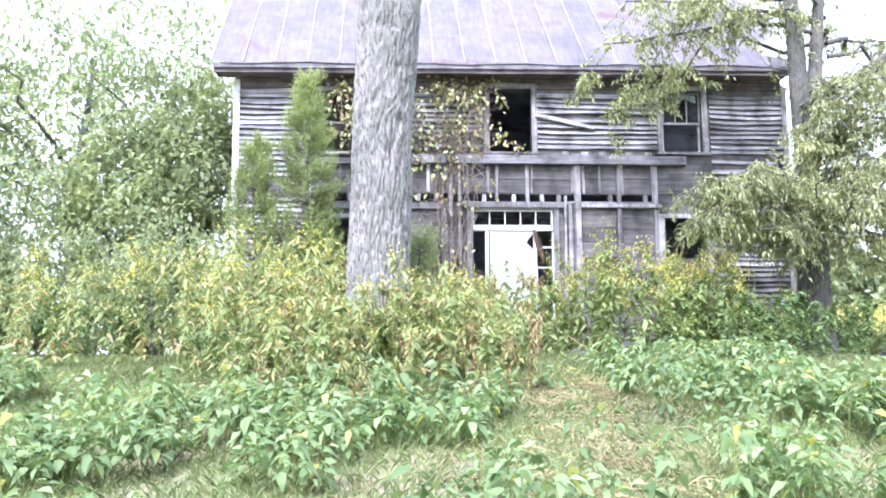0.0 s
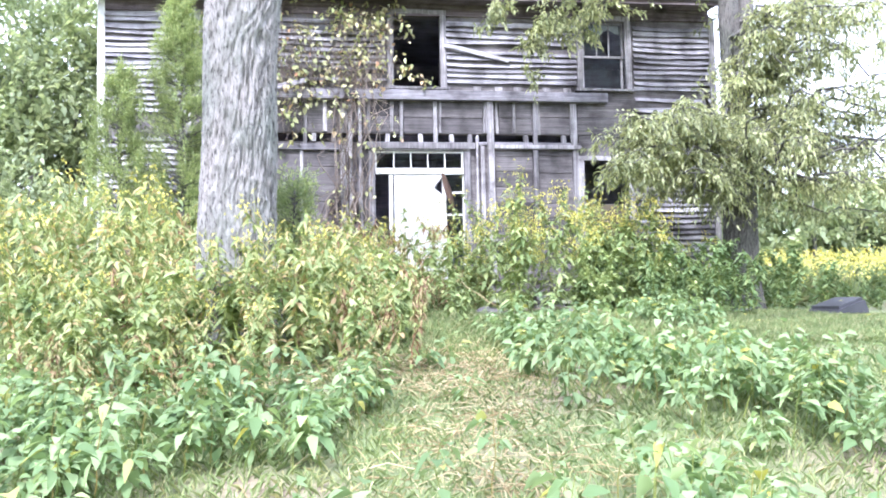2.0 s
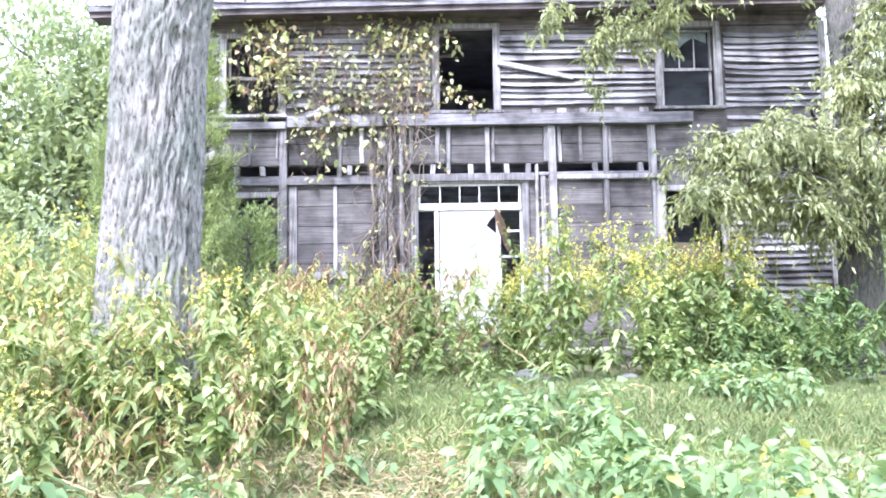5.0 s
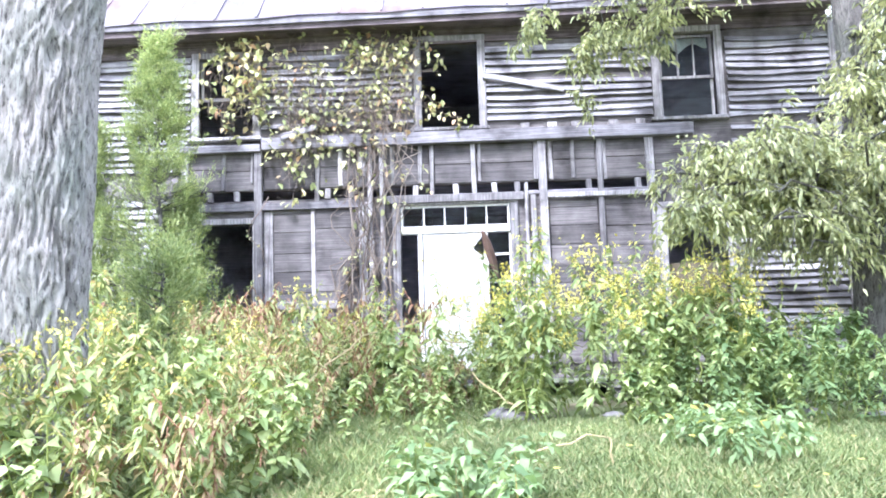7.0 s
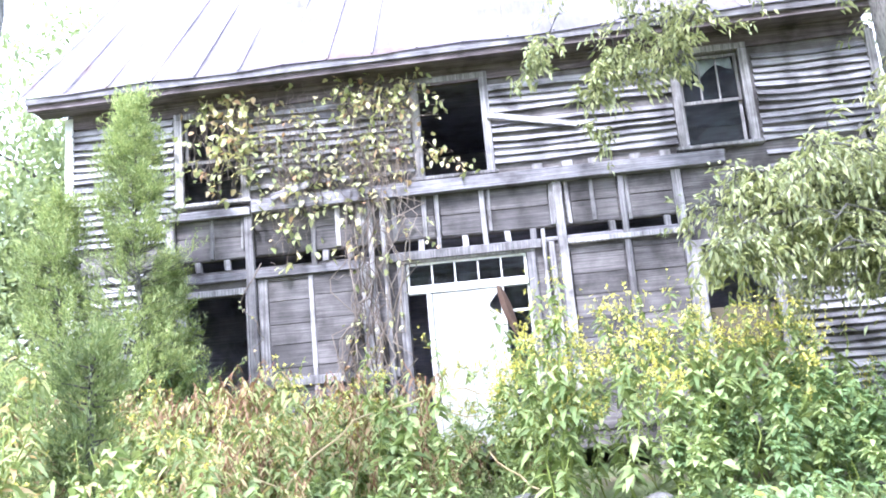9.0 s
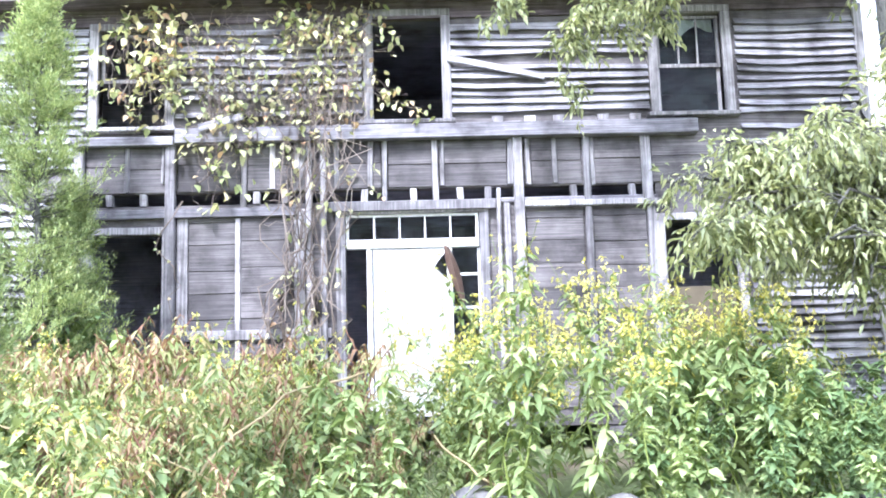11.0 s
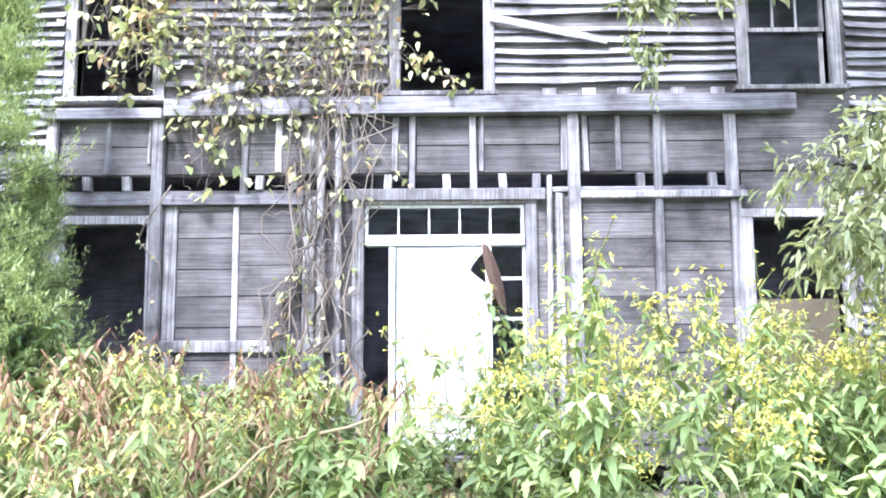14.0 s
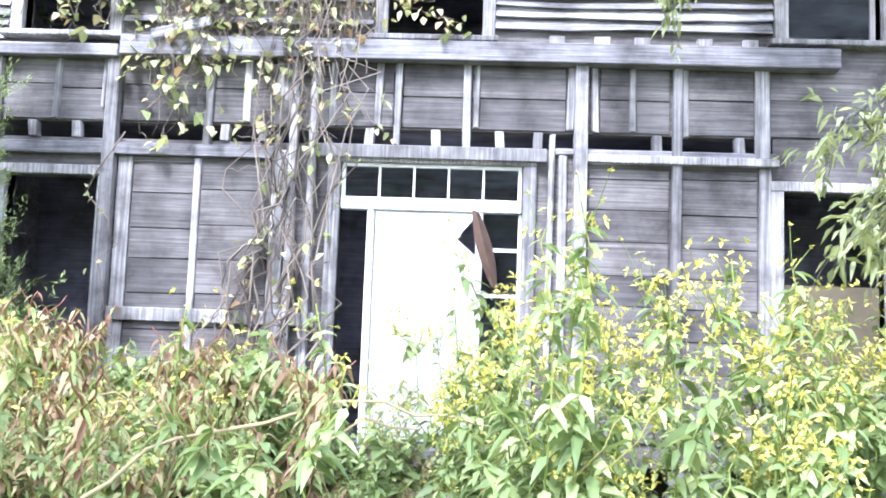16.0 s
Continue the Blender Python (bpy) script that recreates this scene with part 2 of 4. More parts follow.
def tri_mesh(name, verts, tris, material, smooth=False):
    me = bpy.data.meshes.new(name)
    verts, tris = np.asarray(verts, np.float32), np.asarray(tris, np.int32)
    me.vertices.add(len(verts))
    me.vertices.foreach_set("co", verts.ravel())
    me.loops.add(tris.size)
    me.loops.foreach_set("vertex_index", tris.ravel())
    me.polygons.add(len(tris))
    me.polygons.foreach_set("loop_start", np.arange(0, tris.size, 3, dtype=np.int32))
    if smooth:
        me.polygons.foreach_set("use_smooth", np.ones(len(tris), bool))
    me.update(calc_edges=True)
    me.materials.append(material)
    return me


class Geo:
    """Gathers triangles from many pieces."""

    def __init__(self):
        self.v, self.t, self.n = [], [], 0

    def add(self, v, t):
        self.v.append(v)
        self.t.append(np.asarray(t) + self.n)
        self.n += len(v)

    def mesh(self, name, material, smooth=False):
        return tri_mesh(name, np.concatenate(self.v), np.concatenate(self.t), material, smooth)


def unit(a):
    return a / np.maximum(np.linalg.norm(a, axis=-1, keepdims=True), 1e-9)


def leaves(geo, base, way, length, width, droop=0.3, fine=False, cup=0.15):
    """Folded, drooping leaf blades; fine leaves are simple folded rhombs."""
    base, way = np.asarray(base, float), unit(np.asarray(way, float))
    n = len(base)
    if not n:
        return
    length, width = np.broadcast_to(length, n)[:, None], np.broadcast_to(width, n)[:, None]
    up = np.tile([0, 0, 1.0], (n, 1)) + rng.normal(0, 0.35, (n, 3))
    side = unit(np.cross(way, up))
    nor = unit(np.cross(side, way))
    down = np.array([0, 0, -1.0])
    if fine:
        mid = base + way * length * 0.45
        tip = base + way * length + down * length * droop
        V = np.stack([base, mid - side * width / 2 + nor * width * cup, tip, mid + side * width / 2 + nor * width * cup], 1)
        T = np.array([[0, 2, 1], [0, 3, 2]])
    else:
        m1 = base + way * length * 0.3 + down * length * droop * 0.1
        m2 = base + way * length * 0.68 + down * length * droop * 0.45
        tip = base + way * length + down * length * droop
        V = np.stack([base, m1, m2, tip, m1 - side * width / 2 + nor * width * cup, m1 + side * width / 2 + nor * width * cup,
                      m2 - side * width * 0.33 + nor * width * cup * 0.6, m2 + side * width * 0.33 + nor * width * cup * 0.6], 1)
        T = np.array([[0, 1, 4], [0, 5, 1], [4, 1, 2], [4, 2, 6], [1, 5, 7], [1, 7, 2], [6, 2, 3], [2, 7, 3]])
    k = V.shape[1]
    geo.add(V.reshape(-1, 3), (T[None] + (np.arange(n) * k)[:, None, None]).reshape(-1, 3))


def tube(geo, path, radii, sides=6, cap=True):
    path = np.asarray(path, float)
    n = len(path)
    radii = np.broadcast_to(radii, n)
    tan = unit(np.gradient(path, axis=0))
    ref = np.array([0.3, 0.9, 0.1]) if abs(tan[0][2]) > 0.7 else np.array([0, 0, 1.0])
    u = unit(np.cross(tan, ref))
    w = np.cross(tan, u)
    a = np.linspace(0, 2 * np.pi, sides, endpoint=False)
    V = path[:, None] + radii[:, None, None] * (np.cos(a)[None, :, None] * u[:, None] + np.sin(a)[None, :, None] * w[:, None])
    i, j = np.meshgrid(np.arange(n - 1), np.arange(sides), indexing="ij")
    p, q = (i * sides + j).ravel(), (i * sides + (j + 1) % sides).ravel()
    T = np.concatenate([np.stack([p, q, q + sides], 1), np.stack([p, q + sides, p + sides], 1)])
    V = V.reshape(-1, 3)
    if cap:
        V = np.concatenate([V, path[-1:]])
        last = (n - 1) * sides
        T = np.concatenate([T, [[last + k, last + (k + 1) % sides, n * sides] for k in range(sides)]])
    geo.add(V, T)


def bend(a, b, sag=0.0, wob=0.05, n=7, up=0.0):
    """A wobbling line from a to b."""
    a, b = np.asarray(a, float), np.asarray(b, float)
    s = np.linspace(0, 1, n)[:, None]
    p = a + (b - a) * s
    p[:, 2] += (up - sag) * (s * (1 - s) * 4)[:, 0]
    d = np.linalg.norm(b - a)
    p[1:-1] += rng.normal(0, wob * d * 0.2, (n - 2, 3))
    return p


def lift(x, y):
    """Height of the ground."""
    x, y = np.asarray(x, float), np.asarray(y, float)
    base = np.where(y < 9, -0.07 + 0.14 * y, 1.19 + 0.35 * (1 - np.exp(-np.maximum(y - 9, 0) * 0.25)))
    base = np.where(y < -6, -0.91 - 0.02 * (-6 - y), base)
    right = np.clip(x - 4.5, 0, 6) * 0.03 - np.clip((x - 8) / 4, 0, 1) * np.clip(y - 15, 0, 70) * 0.035
    return base - np.where(y > 6, right, right * np.clip((y) / 6, 0, 1)) + 0.03 * np.sin(1.7 * x + 0.4 * y) * np.cos(1.1 * y - 0.6 * x)

# ---- ground ----
def make_ground():
    near = np.concatenate([np.linspace(-400, -25, 12), np.linspace(-20, 25, 136), np.linspace(30, 400, 12)])
    far = np.concatenate([np.linspace(-300, -25, 8), np.linspace(-20, 30, 150), np.linspace(35, 600, 14)])
    X, Y = np.meshgrid(near, far, indexing="ij")
    Z = lift(X, Y)
    Z += 0.02 * np.sin(5.1 * X + 2.0 * Y) * np.sin(4.3 * Y)
    V = np.stack([X, Y, Z], -1).reshape(-1, 3)
    m = len(far)
    i, j = np.meshgrid(np.arange(len(near) - 1), np.arange(m - 1), indexing="ij")
    p = (i * m + j).ravel()
    T = np.concatenate([np.stack([p, p + m, p + m + 1], 1), np.stack([p, p + m + 1, p + 1], 1)])
    g = part("ground", tri_mesh("ground", V, T, M_GROUND, True), None)
    tagged(g, "uneven grassy ground with bare straw-covered soil", "ground", kind="structure")


make_ground()

# ---- house ----
FY = 16.60                     # front face of the sheathing
XL, XR, ZB, ZT = -2.95, 8.22, 1.75, 6.95
YB = 22.1
house = empty("house", (2.6, 19.3, 1.6), "abandoned two-storey grey weathered wooden farmhouse without its porch", "house")
OPENINGS = [(-1.27, -0.46, 5.43, 6.67), (2.08, 2.93, 5.46, 6.80), (5.62, 6.44, 5.49, 6.79),
            (-1.30, -0.46, 2.20, 4.12), (1.72, 3.33, 1.85, 4.31), (5.58, 6.44, 2.45, 4.15), (-1.45, 5.5, 4.47, 4.62)]


def eave(x):
    return 6.90 + 0.011 * (x - XL)


def hpart(name, bm, mat, label="", parent=None):
    ob = part(name, bm, mat, parent or house, label)
    if parent is None:
        ob.matrix_parent_inverse = Matrix.Translation(-house.location)
    return ob


def hbox(name, x0, x1, y0, y1, z0, z1, mat, label="", lean=0.0, ragged=0.0, parent=None):
    ob = box_part(name, x0, x1, y0, y1, z0, z1, mat, parent or house, label, lean, ragged)
    if parent is None:
        ob.matrix_parent_inverse = Matrix.Translation(-house.location)
    return ob


def wall_with_openings():
    """One sheet of wall with the openings left out, given thickness."""
    xs = sorted({XL, XR, *[o[0] for o in OPENINGS], *[o[1] for o in OPENINGS]})
    zs = sorted({ZB, ZT, *[o[2] for o in OPENINGS], *[o[3] for o in OPENINGS]})
    bm = bmesh.new()
    g = {(x, z): bm.verts.new((x, FY, z)) for x in xs for z in zs}
    for x0, x1 in zip(xs, xs[1:]):
        for z0, z1 in zip(zs, zs[1:]):
            cx, cz = (x0 + x1) / 2, (z0 + z1) / 2
            if not any(a < cx < b and c < cz < d for a, b, c, d in OPENINGS):
                bm.faces.new((g[x0, z0], g[x1, z0], g[x1, z1], g[x0, z1]))
    r = bmesh.ops.extrude_face_region(bm, geom=bm.faces[:])
    for v in r["geom"]:
        if isinstance(v, bmesh.types.BMVert):
            v.co.y += 0.13
    bmesh.ops.delete(bm, geom=[v for v in bm.verts if not v.link_faces], context="VERTS")
    bmesh.ops.recalc_face_normals(bm, faces=bm.faces[:])
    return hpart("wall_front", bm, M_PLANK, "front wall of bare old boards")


wall_front = wall_with_openings()
for wx in (XL, XR - 0.13):       # end walls; unseen openings added on both floors to let daylight inside
    hbox("wall_side", wx, wx + 0.13, FY + 0.13, 18.0, ZB, ZT, M_SIDING)
    hbox("wall_side", wx, wx + 0.13, 19.2, YB, ZB, ZT, M_SIDING)
    for z0, z1 in ((ZB, 2.5), (4.1, 5.4), (6.7, ZT)):
        hbox("wall_side", wx, wx + 0.13, 18.0, 19.2, z0, z1, M_SIDING)
hbox("wall_back", XL + 0.13, XR - 0.13, YB - 0.13, YB, ZB, ZT, M_SIDING)
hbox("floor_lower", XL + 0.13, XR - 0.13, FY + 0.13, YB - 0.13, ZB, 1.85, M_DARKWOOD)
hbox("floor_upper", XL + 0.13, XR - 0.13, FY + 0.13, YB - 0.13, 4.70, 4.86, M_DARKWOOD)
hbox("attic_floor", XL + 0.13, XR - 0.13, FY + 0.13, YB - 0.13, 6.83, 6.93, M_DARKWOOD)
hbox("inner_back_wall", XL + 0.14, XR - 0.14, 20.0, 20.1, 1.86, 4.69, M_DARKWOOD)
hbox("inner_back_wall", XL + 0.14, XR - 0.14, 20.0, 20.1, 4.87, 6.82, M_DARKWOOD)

# stone piers under the sill
for i, px in enumerate((-2.7, -1.0, 0.7, 1.9, 3.2, 4.9, 6.4, 7.9)):
    for k in range(3):
        bm = bmesh.new()
        boxes(bm, px - 0.25, px + 0.25, FY - 0.02, FY + 0.4, 1.2 + 0.18 * k, 1.37 + 0.18 * k)
        bmesh.ops.bevel(bm, geom=bm.edges[:], offset=0.04, segments=2, affect="EDGES")
        for v in bm.verts:
            v.co += Vector((random.uniform(-0.02, 0.02), random.uniform(-0.02, 0.02), random.uniform(-0.012, 0.012)))
        hpart("foundation_stone", bm, M_STONE)


def clapboard(x0, x1, z, h=0.118, broken=0.0, sag=0.0, out=0.0):
    """One lapped board: thin top edge behind, thick bottom edge in front, warped along its length."""
    bm = bmesh.new()
    n = max(3, int((x1 - x0) / 0.28))
    rings = []
    a = random.uniform(0, 6)
    for i in range(n + 1):
        s = i / n
        x = x0 + (x1 - x0) * s
        w = 0.011 * math.sin(a + 5 * s) + random.uniform(-0.006, 0.006) - sag * 4 * s * (1 - s)
        wo = 0.006 * math.sin(a * 2 + 7 * s) + out
        chip = random.uniform(0, 0.012) if random.random() < 0.25 else 0
        rings.append([bm.verts.new(p) for p in ((x, FY - 0.058 - wo, z + w + chip), (x, FY - 0.022 - wo, z + w + chip), (x, FY - 0.003, z + h + w), (x, FY - 0.011, z + h + w))])
    for r, q in zip(rings, rings[1:]):
        for k in range(4):
            bm.faces.new((r[k], r[(k + 1) % 4], q[(k + 1) % 4], q[k]))
    bm.faces.new(rings[0][::-1])
    bm.faces.new(rings[-1])
    bmesh.ops.recalc_face_normals(bm, faces=bm.faces[:])
    return part("clapboard", bm, M_SIDING, wall_front)


def siding(x0, x1, z0, z1, step=0.104, gaps=()):
    z, k = z0, 0
    while z < z1 - 0.02:
        if k not in gaps:
            r = random.random()
            # uneven heights leave gaps, where the dark wall behind stands for shadow
            clapboard(x0 + random.uniform(0, 0.012), x1 - random.uniform(0, 0.012), z, min(step - random.choice((0.0, 0.01, 0.022, 0.034)), z1 - z + 0.01),
                      sag=random.uniform(-0.006, 0.018), out=0.012 if r < 0.12 else 0.0)
        z += step
        k += 1


siding(-2.86, -1.40, 4.95, 6.70)
siding(-2.86, -1.55, 1.95, 4.55)
siding(-0.33, 1.95, 5.56, 6.70, gaps=(1,))
siding(3.04, 5.50, 5.56, 6.70, gaps=(6,))
siding(6.60, 8.12, 1.95, 6.70, gaps=(31, 33))
wall_front_loose = hbox("loose_board", 0, 1.22, -0.012, 0.012, -0.045, 0.045, M_SIDING, "fallen clapboard hanging aslant", ragged=0.01)
wall_front_loose.matrix_parent_inverse = Matrix.Translation(-house.location)
wall_front_loose.matrix_basis = Matrix.Translation((3.0, FY - 0.085, 6.24)) @ Matrix.Rotation(radians(12.5), 4, "Y")

# corner boards, frieze, soffit, fascia
hbox("corner_board", XL - 0.02, XL + 0.10, FY - 0.05, FY - 0.002, ZB, 6.88, M_WHITE, "chalky white corner board")
hbox("corner_board", XR - 0.10, XR + 0.02, FY - 0.05, FY - 0.002, ZB, 6.88, M_POST)


def along_eave(name, y0, y1, dz0, dz1, mat, x0=XL - 0.33, x1=XR - 0.1, label=""):
    bm = bmesh.new()
    for v in boxes(bm, x0, x1, y0, y1, dz0, dz1):
        v.co.z += eave(v.co.x)
    return hpart(name, bm, mat, label)


# boards under the overhang, its shade included in their colour
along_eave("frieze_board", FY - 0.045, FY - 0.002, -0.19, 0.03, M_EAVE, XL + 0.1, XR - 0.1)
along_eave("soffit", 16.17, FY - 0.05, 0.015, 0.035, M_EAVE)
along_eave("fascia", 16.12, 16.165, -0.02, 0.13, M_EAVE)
along_eave("crown_moulding", 16.075, 16.118, 0.06, 0.15, M_BEAM)

# porch remains: beam, ledgers, studs, planks
hbox("porch_beam", -0.30, 6.03, FY - 0.17, FY - 0.05, 5.21, 5.385, M_BEAM, "heavy grey porch beam still nailed across", ragged=0.01)
hbox("beam_stub", -1.55, -0.32, FY - 0.15, FY - 0.05, 5.19, 5.30, M_BEAM, "short grey beam piece")
hbox("ledger_board", -1.55, 1.12, FY - 0.09, FY - 0.03, 4.31, 4.42, M_BEAM)
hbox("ledger_board", 3.88, 5.52, FY - 0.12, FY - 0.05, 4.35, 4.42, M_POST)
hbox("ledger_board", 3.60, 5.52, FY - 0.045, FY - 0.005, 4.425, 4.48, M_BEAM)
split = hbox("split_board", 0, 0.55, -0.015, 0.015, -0.05, 0.05, M_BEAM, "split board end sticking out", ragged=0.02)
split.matrix_basis = Matrix.Translation((0.0, FY - 0.2, 5.37)) @ Matrix.Rotation(radians(-14), 4, "Y")
STUDS = [  # x, width, bottom, top, proud
    (-1.47, 0.10, 4.30, 5.19, 0.09), (-0.90, 0.055, 4.62, 5.19, 0.06), (-0.36, 0.115, 2.0, 5.25, 0.10), (-0.47, 0.04, 4.75, 5.2, 0.05),
    (0.50, 0.07, 4.42, 5.25, 0.06), (0.85, 0.07, 4.66, 5.25, 0.05), (1.17, 0.14, 4.64, 5.25, 0.05), (1.30, 0.075, 2.1, 5.25, 0.09),
    (1.47, 0.06, 2.1, 5.25, 0.10), (1.62, 0.06, 4.64, 5.25, 0.04), (2.02, 0.06, 4.66, 5.25, 0.05), (2.20, 0.06, 4.46, 5.25, 0.07), (2.82, 0.07, 4.46, 5.25, 0.07), (2.90, 0.05, 4.66, 5.25, 0.05),
    (3.73, 0.07, 4.64, 5.25, 0.06), (3.83, 0.11, 1.95, 5.42, 0.11), (3.95, 0.06, 4.62, 5.25, 0.05), (4.28, 0.06, 4.64, 5.25, 0.05),
    (4.65, 0.08, 1.95, 5.25, 0.09), (4.74, 0.05, 4.62, 5.25, 0.05), (5.40, 0.12, 4.42, 5.25, 0.08),
    (1.17, 0.13, 2.2, 4.40, 0.06), (0.44, 0.06, 2.2, 4.31, 0.05), (-0.22, 0.13, 2.0, 4.31, 0.03), (3.56, 0.05, 2.0, 4.60, 0.07), (3.68, 0.08, 2.0, 4.42, 0.04), (5.42, 0.10, 1.95, 4.35, 0.06),
    (1.42, 0.05, 2.3, 4.4, 0.04)]
for x, w, z0, z1, o in STUDS:
    hbox("stud", x - w / 2, x + w / 2, FY - o, FY - 0.004, z0 + random.uniform(-0.02, 0.02), z1 - 0.003, M_POST, lean=random.uniform(-0.015, 0.02), ragged=0.012)
for x in (-1.1, -0.7, 0.65, 1.0, 1.95, 2.55, 3.12, 3.45, 4.5, 5.22):
    hbox("gap_block", x - 0.04, x + 0.04, FY - 0.03, FY + 0.06, 4.47, 4.62, M_POST, lean=random.uniform(-0.015, 0.015))
for x in (4.0, 4.35, 4.9, 5.3, 3.6):
    hbox("nailing_block", x - 0.07, x + 0.07, FY - 0.04, FY - 0.004, 5.42, 5.50, M_POST)


def planks(x0, x1, z0, z1, h):
    z = z0
    while z < z1 - 0.03:
        hh = min(h * random.uniform(0.9, 1.1), z1 - z)
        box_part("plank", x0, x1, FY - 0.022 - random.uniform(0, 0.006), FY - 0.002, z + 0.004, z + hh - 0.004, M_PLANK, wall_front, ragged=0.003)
        z += hh


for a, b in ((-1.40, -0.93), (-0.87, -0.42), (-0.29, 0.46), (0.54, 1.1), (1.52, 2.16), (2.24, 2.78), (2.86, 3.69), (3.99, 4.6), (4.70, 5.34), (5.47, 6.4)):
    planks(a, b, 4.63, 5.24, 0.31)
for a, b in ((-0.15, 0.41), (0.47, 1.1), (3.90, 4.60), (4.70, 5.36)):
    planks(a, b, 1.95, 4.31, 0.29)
hbox("wall_sill_board", -0.3, 1.55, FY - 0.07, FY - 0.025, 2.84, 2.96, M_POST)


def window(x0, x1, z0, z1, label, sash=None, trim=M_POST):
    """Cased opening with sill, and sashes where they are left. sash: (columns, rail height or None, has lower)."""
    w = hpart("window", window_frame(x0, x1, z0, z1), trim, label)
    bm = bmesh.new()
    boxes(bm, x0 - 0.17, x1 + 0.15, FY - 0.13, FY + 0.10, z0 - 0.05, z0)
    bmesh.ops.bevel(bm, geom=bm.edges[:], offset=0.008, segments=1, affect="EDGES")
    part("sill", bm, trim, w)
    if sash:
        cols, rail, lower = sash
        zt = z1 - 0.02
        bm = bmesh.new()
        boxes(bm, x0 + 0.01, x1 - 0.01, FY + 0.03, FY + 0.065, rail - 0.022, rail + 0.022)
        boxes(bm, x0 + 0.01, x1 - 0.01, FY + 0.03, FY + 0.065, zt - 0.04, zt)
        for x in (x0 + 0.01, x1 - 0.05):
            boxes(bm, x, x + 0.04, FY + 0.031, FY + 0.064, rail + 0.022, zt - 0.04)
        part("upper_sash", bm, trim, w)
        step = (x1 - x0 - 0.1) / cols
        for k in range(1, cols):
            bm = bmesh.new()
            xx = x0 + 0.05 + k * step
            boxes(bm, xx - 0.009, xx + 0.009, FY + 0.033, FY + 0.06, rail + 0.022, zt - 0.04)
            part("muntin", bm, trim, w)
        if lower:
            for k in range(cols):
                bm = bmesh.new()
                boxes(bm, x0 + 0.052 + k * step + 0.01, x0 + 0.048 + (k + 1) * step - 0.01, FY + 0.045, FY + 0.049, rail + 0.02, zt - 0.04)
                part("pane", bm, M_GLASS, w).visible_shadow = False
            bm = bmesh.new()
            for x in (x0 + 0.01, x1 - 0.05):
                boxes(bm, x, x + 0.04, FY + 0.075, FY + 0.11, z0 + 0.05, rail - 0.02)
            boxes(bm, x0 + 0.01, x1 - 0.01, FY + 0.075, FY + 0.11, z0 + 0.001, z0 + 0.05)
            part("lower_sash", bm, trim, w)
            bm = bmesh.new()
            boxes(bm, x0 + 0.05, x1 - 0.05, FY + 0.09, FY + 0.094, z0 + 0.05, rail - 0.02)
            part("pane", bm, M_GLASS, w).visible_shadow = False
    return w


def window_frame(x0, x1, z0, z1):
    bm = bmesh.new()
    boxes(bm, x0 - 0.115, x0, FY - 0.055, FY + 0.12, z0, z1 + 0.004)
    boxes(bm, x1, x1 + 0.115, FY - 0.055, FY + 0.12, z0, z1 + 0.004)
    boxes(bm, x0 - 0.115, x1 + 0.115, FY - 0.058, FY + 0.12, z1 + 0.004, z1 + 0.09)
    bmesh.ops.bevel(bm, geom=bm.edges[:], offset=0.006, segments=1, affect="EDGES")
    return bm


window(-1.27, -0.46, 5.43, 6.67, "vine-grown upper window with broken sash", (2, 6.05, False))
window(2.08, 2.93, 5.46, 6.80, "empty upper window opening without sashes")
rw = window(5.62, 6.44, 5.49, 6.79, "upper sash window with dark dusty panes", (3, 6.12, True))
window(-1.30, -0.46, 2.20, 4.12, "empty dark lower window opening")
lw = window(5.58, 6.44, 2.45, 4.15, "lower window half closed with a tan board")
bm = bmesh.new()
boxes(bm, 5.60, 6.42, FY + 0.05, FY + 0.07, 2.46, 3.35)
part("cover_board", bm, M_TAN, lw, "warped tan cover board")
bm = bmesh.new()
vs = []
for i in range(11):
    x = 5.68 + 0.07 * i
    vs.append([bm.verts.new((x, FY + 0.12 + 0.012 * math.sin(i * 2.1), 6.76)), bm.verts.new((x, FY + 0.12 + 0.02 * math.sin(i * 1.7), 6.62 + 0.045 * math.sin(i * 1.1) - (0.06 if i in (3, 4) else 0)))])
for a, b in zip(vs, vs[1:]):
    bm.faces.new((a[0], a[1], b[1], b[0]))
rag = part("curtain_rag", bm, M_CLOTH, rw, "torn pale curtain remnant")
rag.modifiers.new("thick", "SOLIDIFY").thickness = 0.004

# doorway
door = hbox("doorway", 1.605, 3.445, FY - 0.058, FY + 0.12, 4.314, 4.40, M_POST, "wide front doorway with transom and sidelights")
for jx in (1.605, 3.33):
    bm = bmesh.new()
    boxes(bm, jx, jx + 0.115, FY - 0.055, FY + 0.12, 1.86, 4.312)
    bmesh.ops.bevel(bm, geom=bm.edges[:], offset=0.006, segments=1, affect="EDGES")
    part("jamb", bm, M_POST, door)
hbox("door_head", 1.52, 3.53, FY - 0.10, FY - 0.06, 4.34, 4.46, M_POST)
bm = bmesh.new()
boxes(bm, 1.73, 3.32, FY - 0.05, FY + 0.07, 3.89, 4.00)
bmesh.ops.bevel(bm, geom=bm.edges[:], offset=0.008, segments=2, affect="EDGES")
part("transom_bar", bm, M_WHITE, door, "white painted transom bar")
bm = bmesh.new()
boxes(bm, 1.73, 3.32, FY + 0.0, FY + 0.05, 4.28, 4.308)
for x in (1.725, 3.29):
    boxes(bm, x, x + 0.03, FY + 0.001, FY + 0.049, 4.0, 4.28)
part("transom_frame", bm, M_WHITE, door)
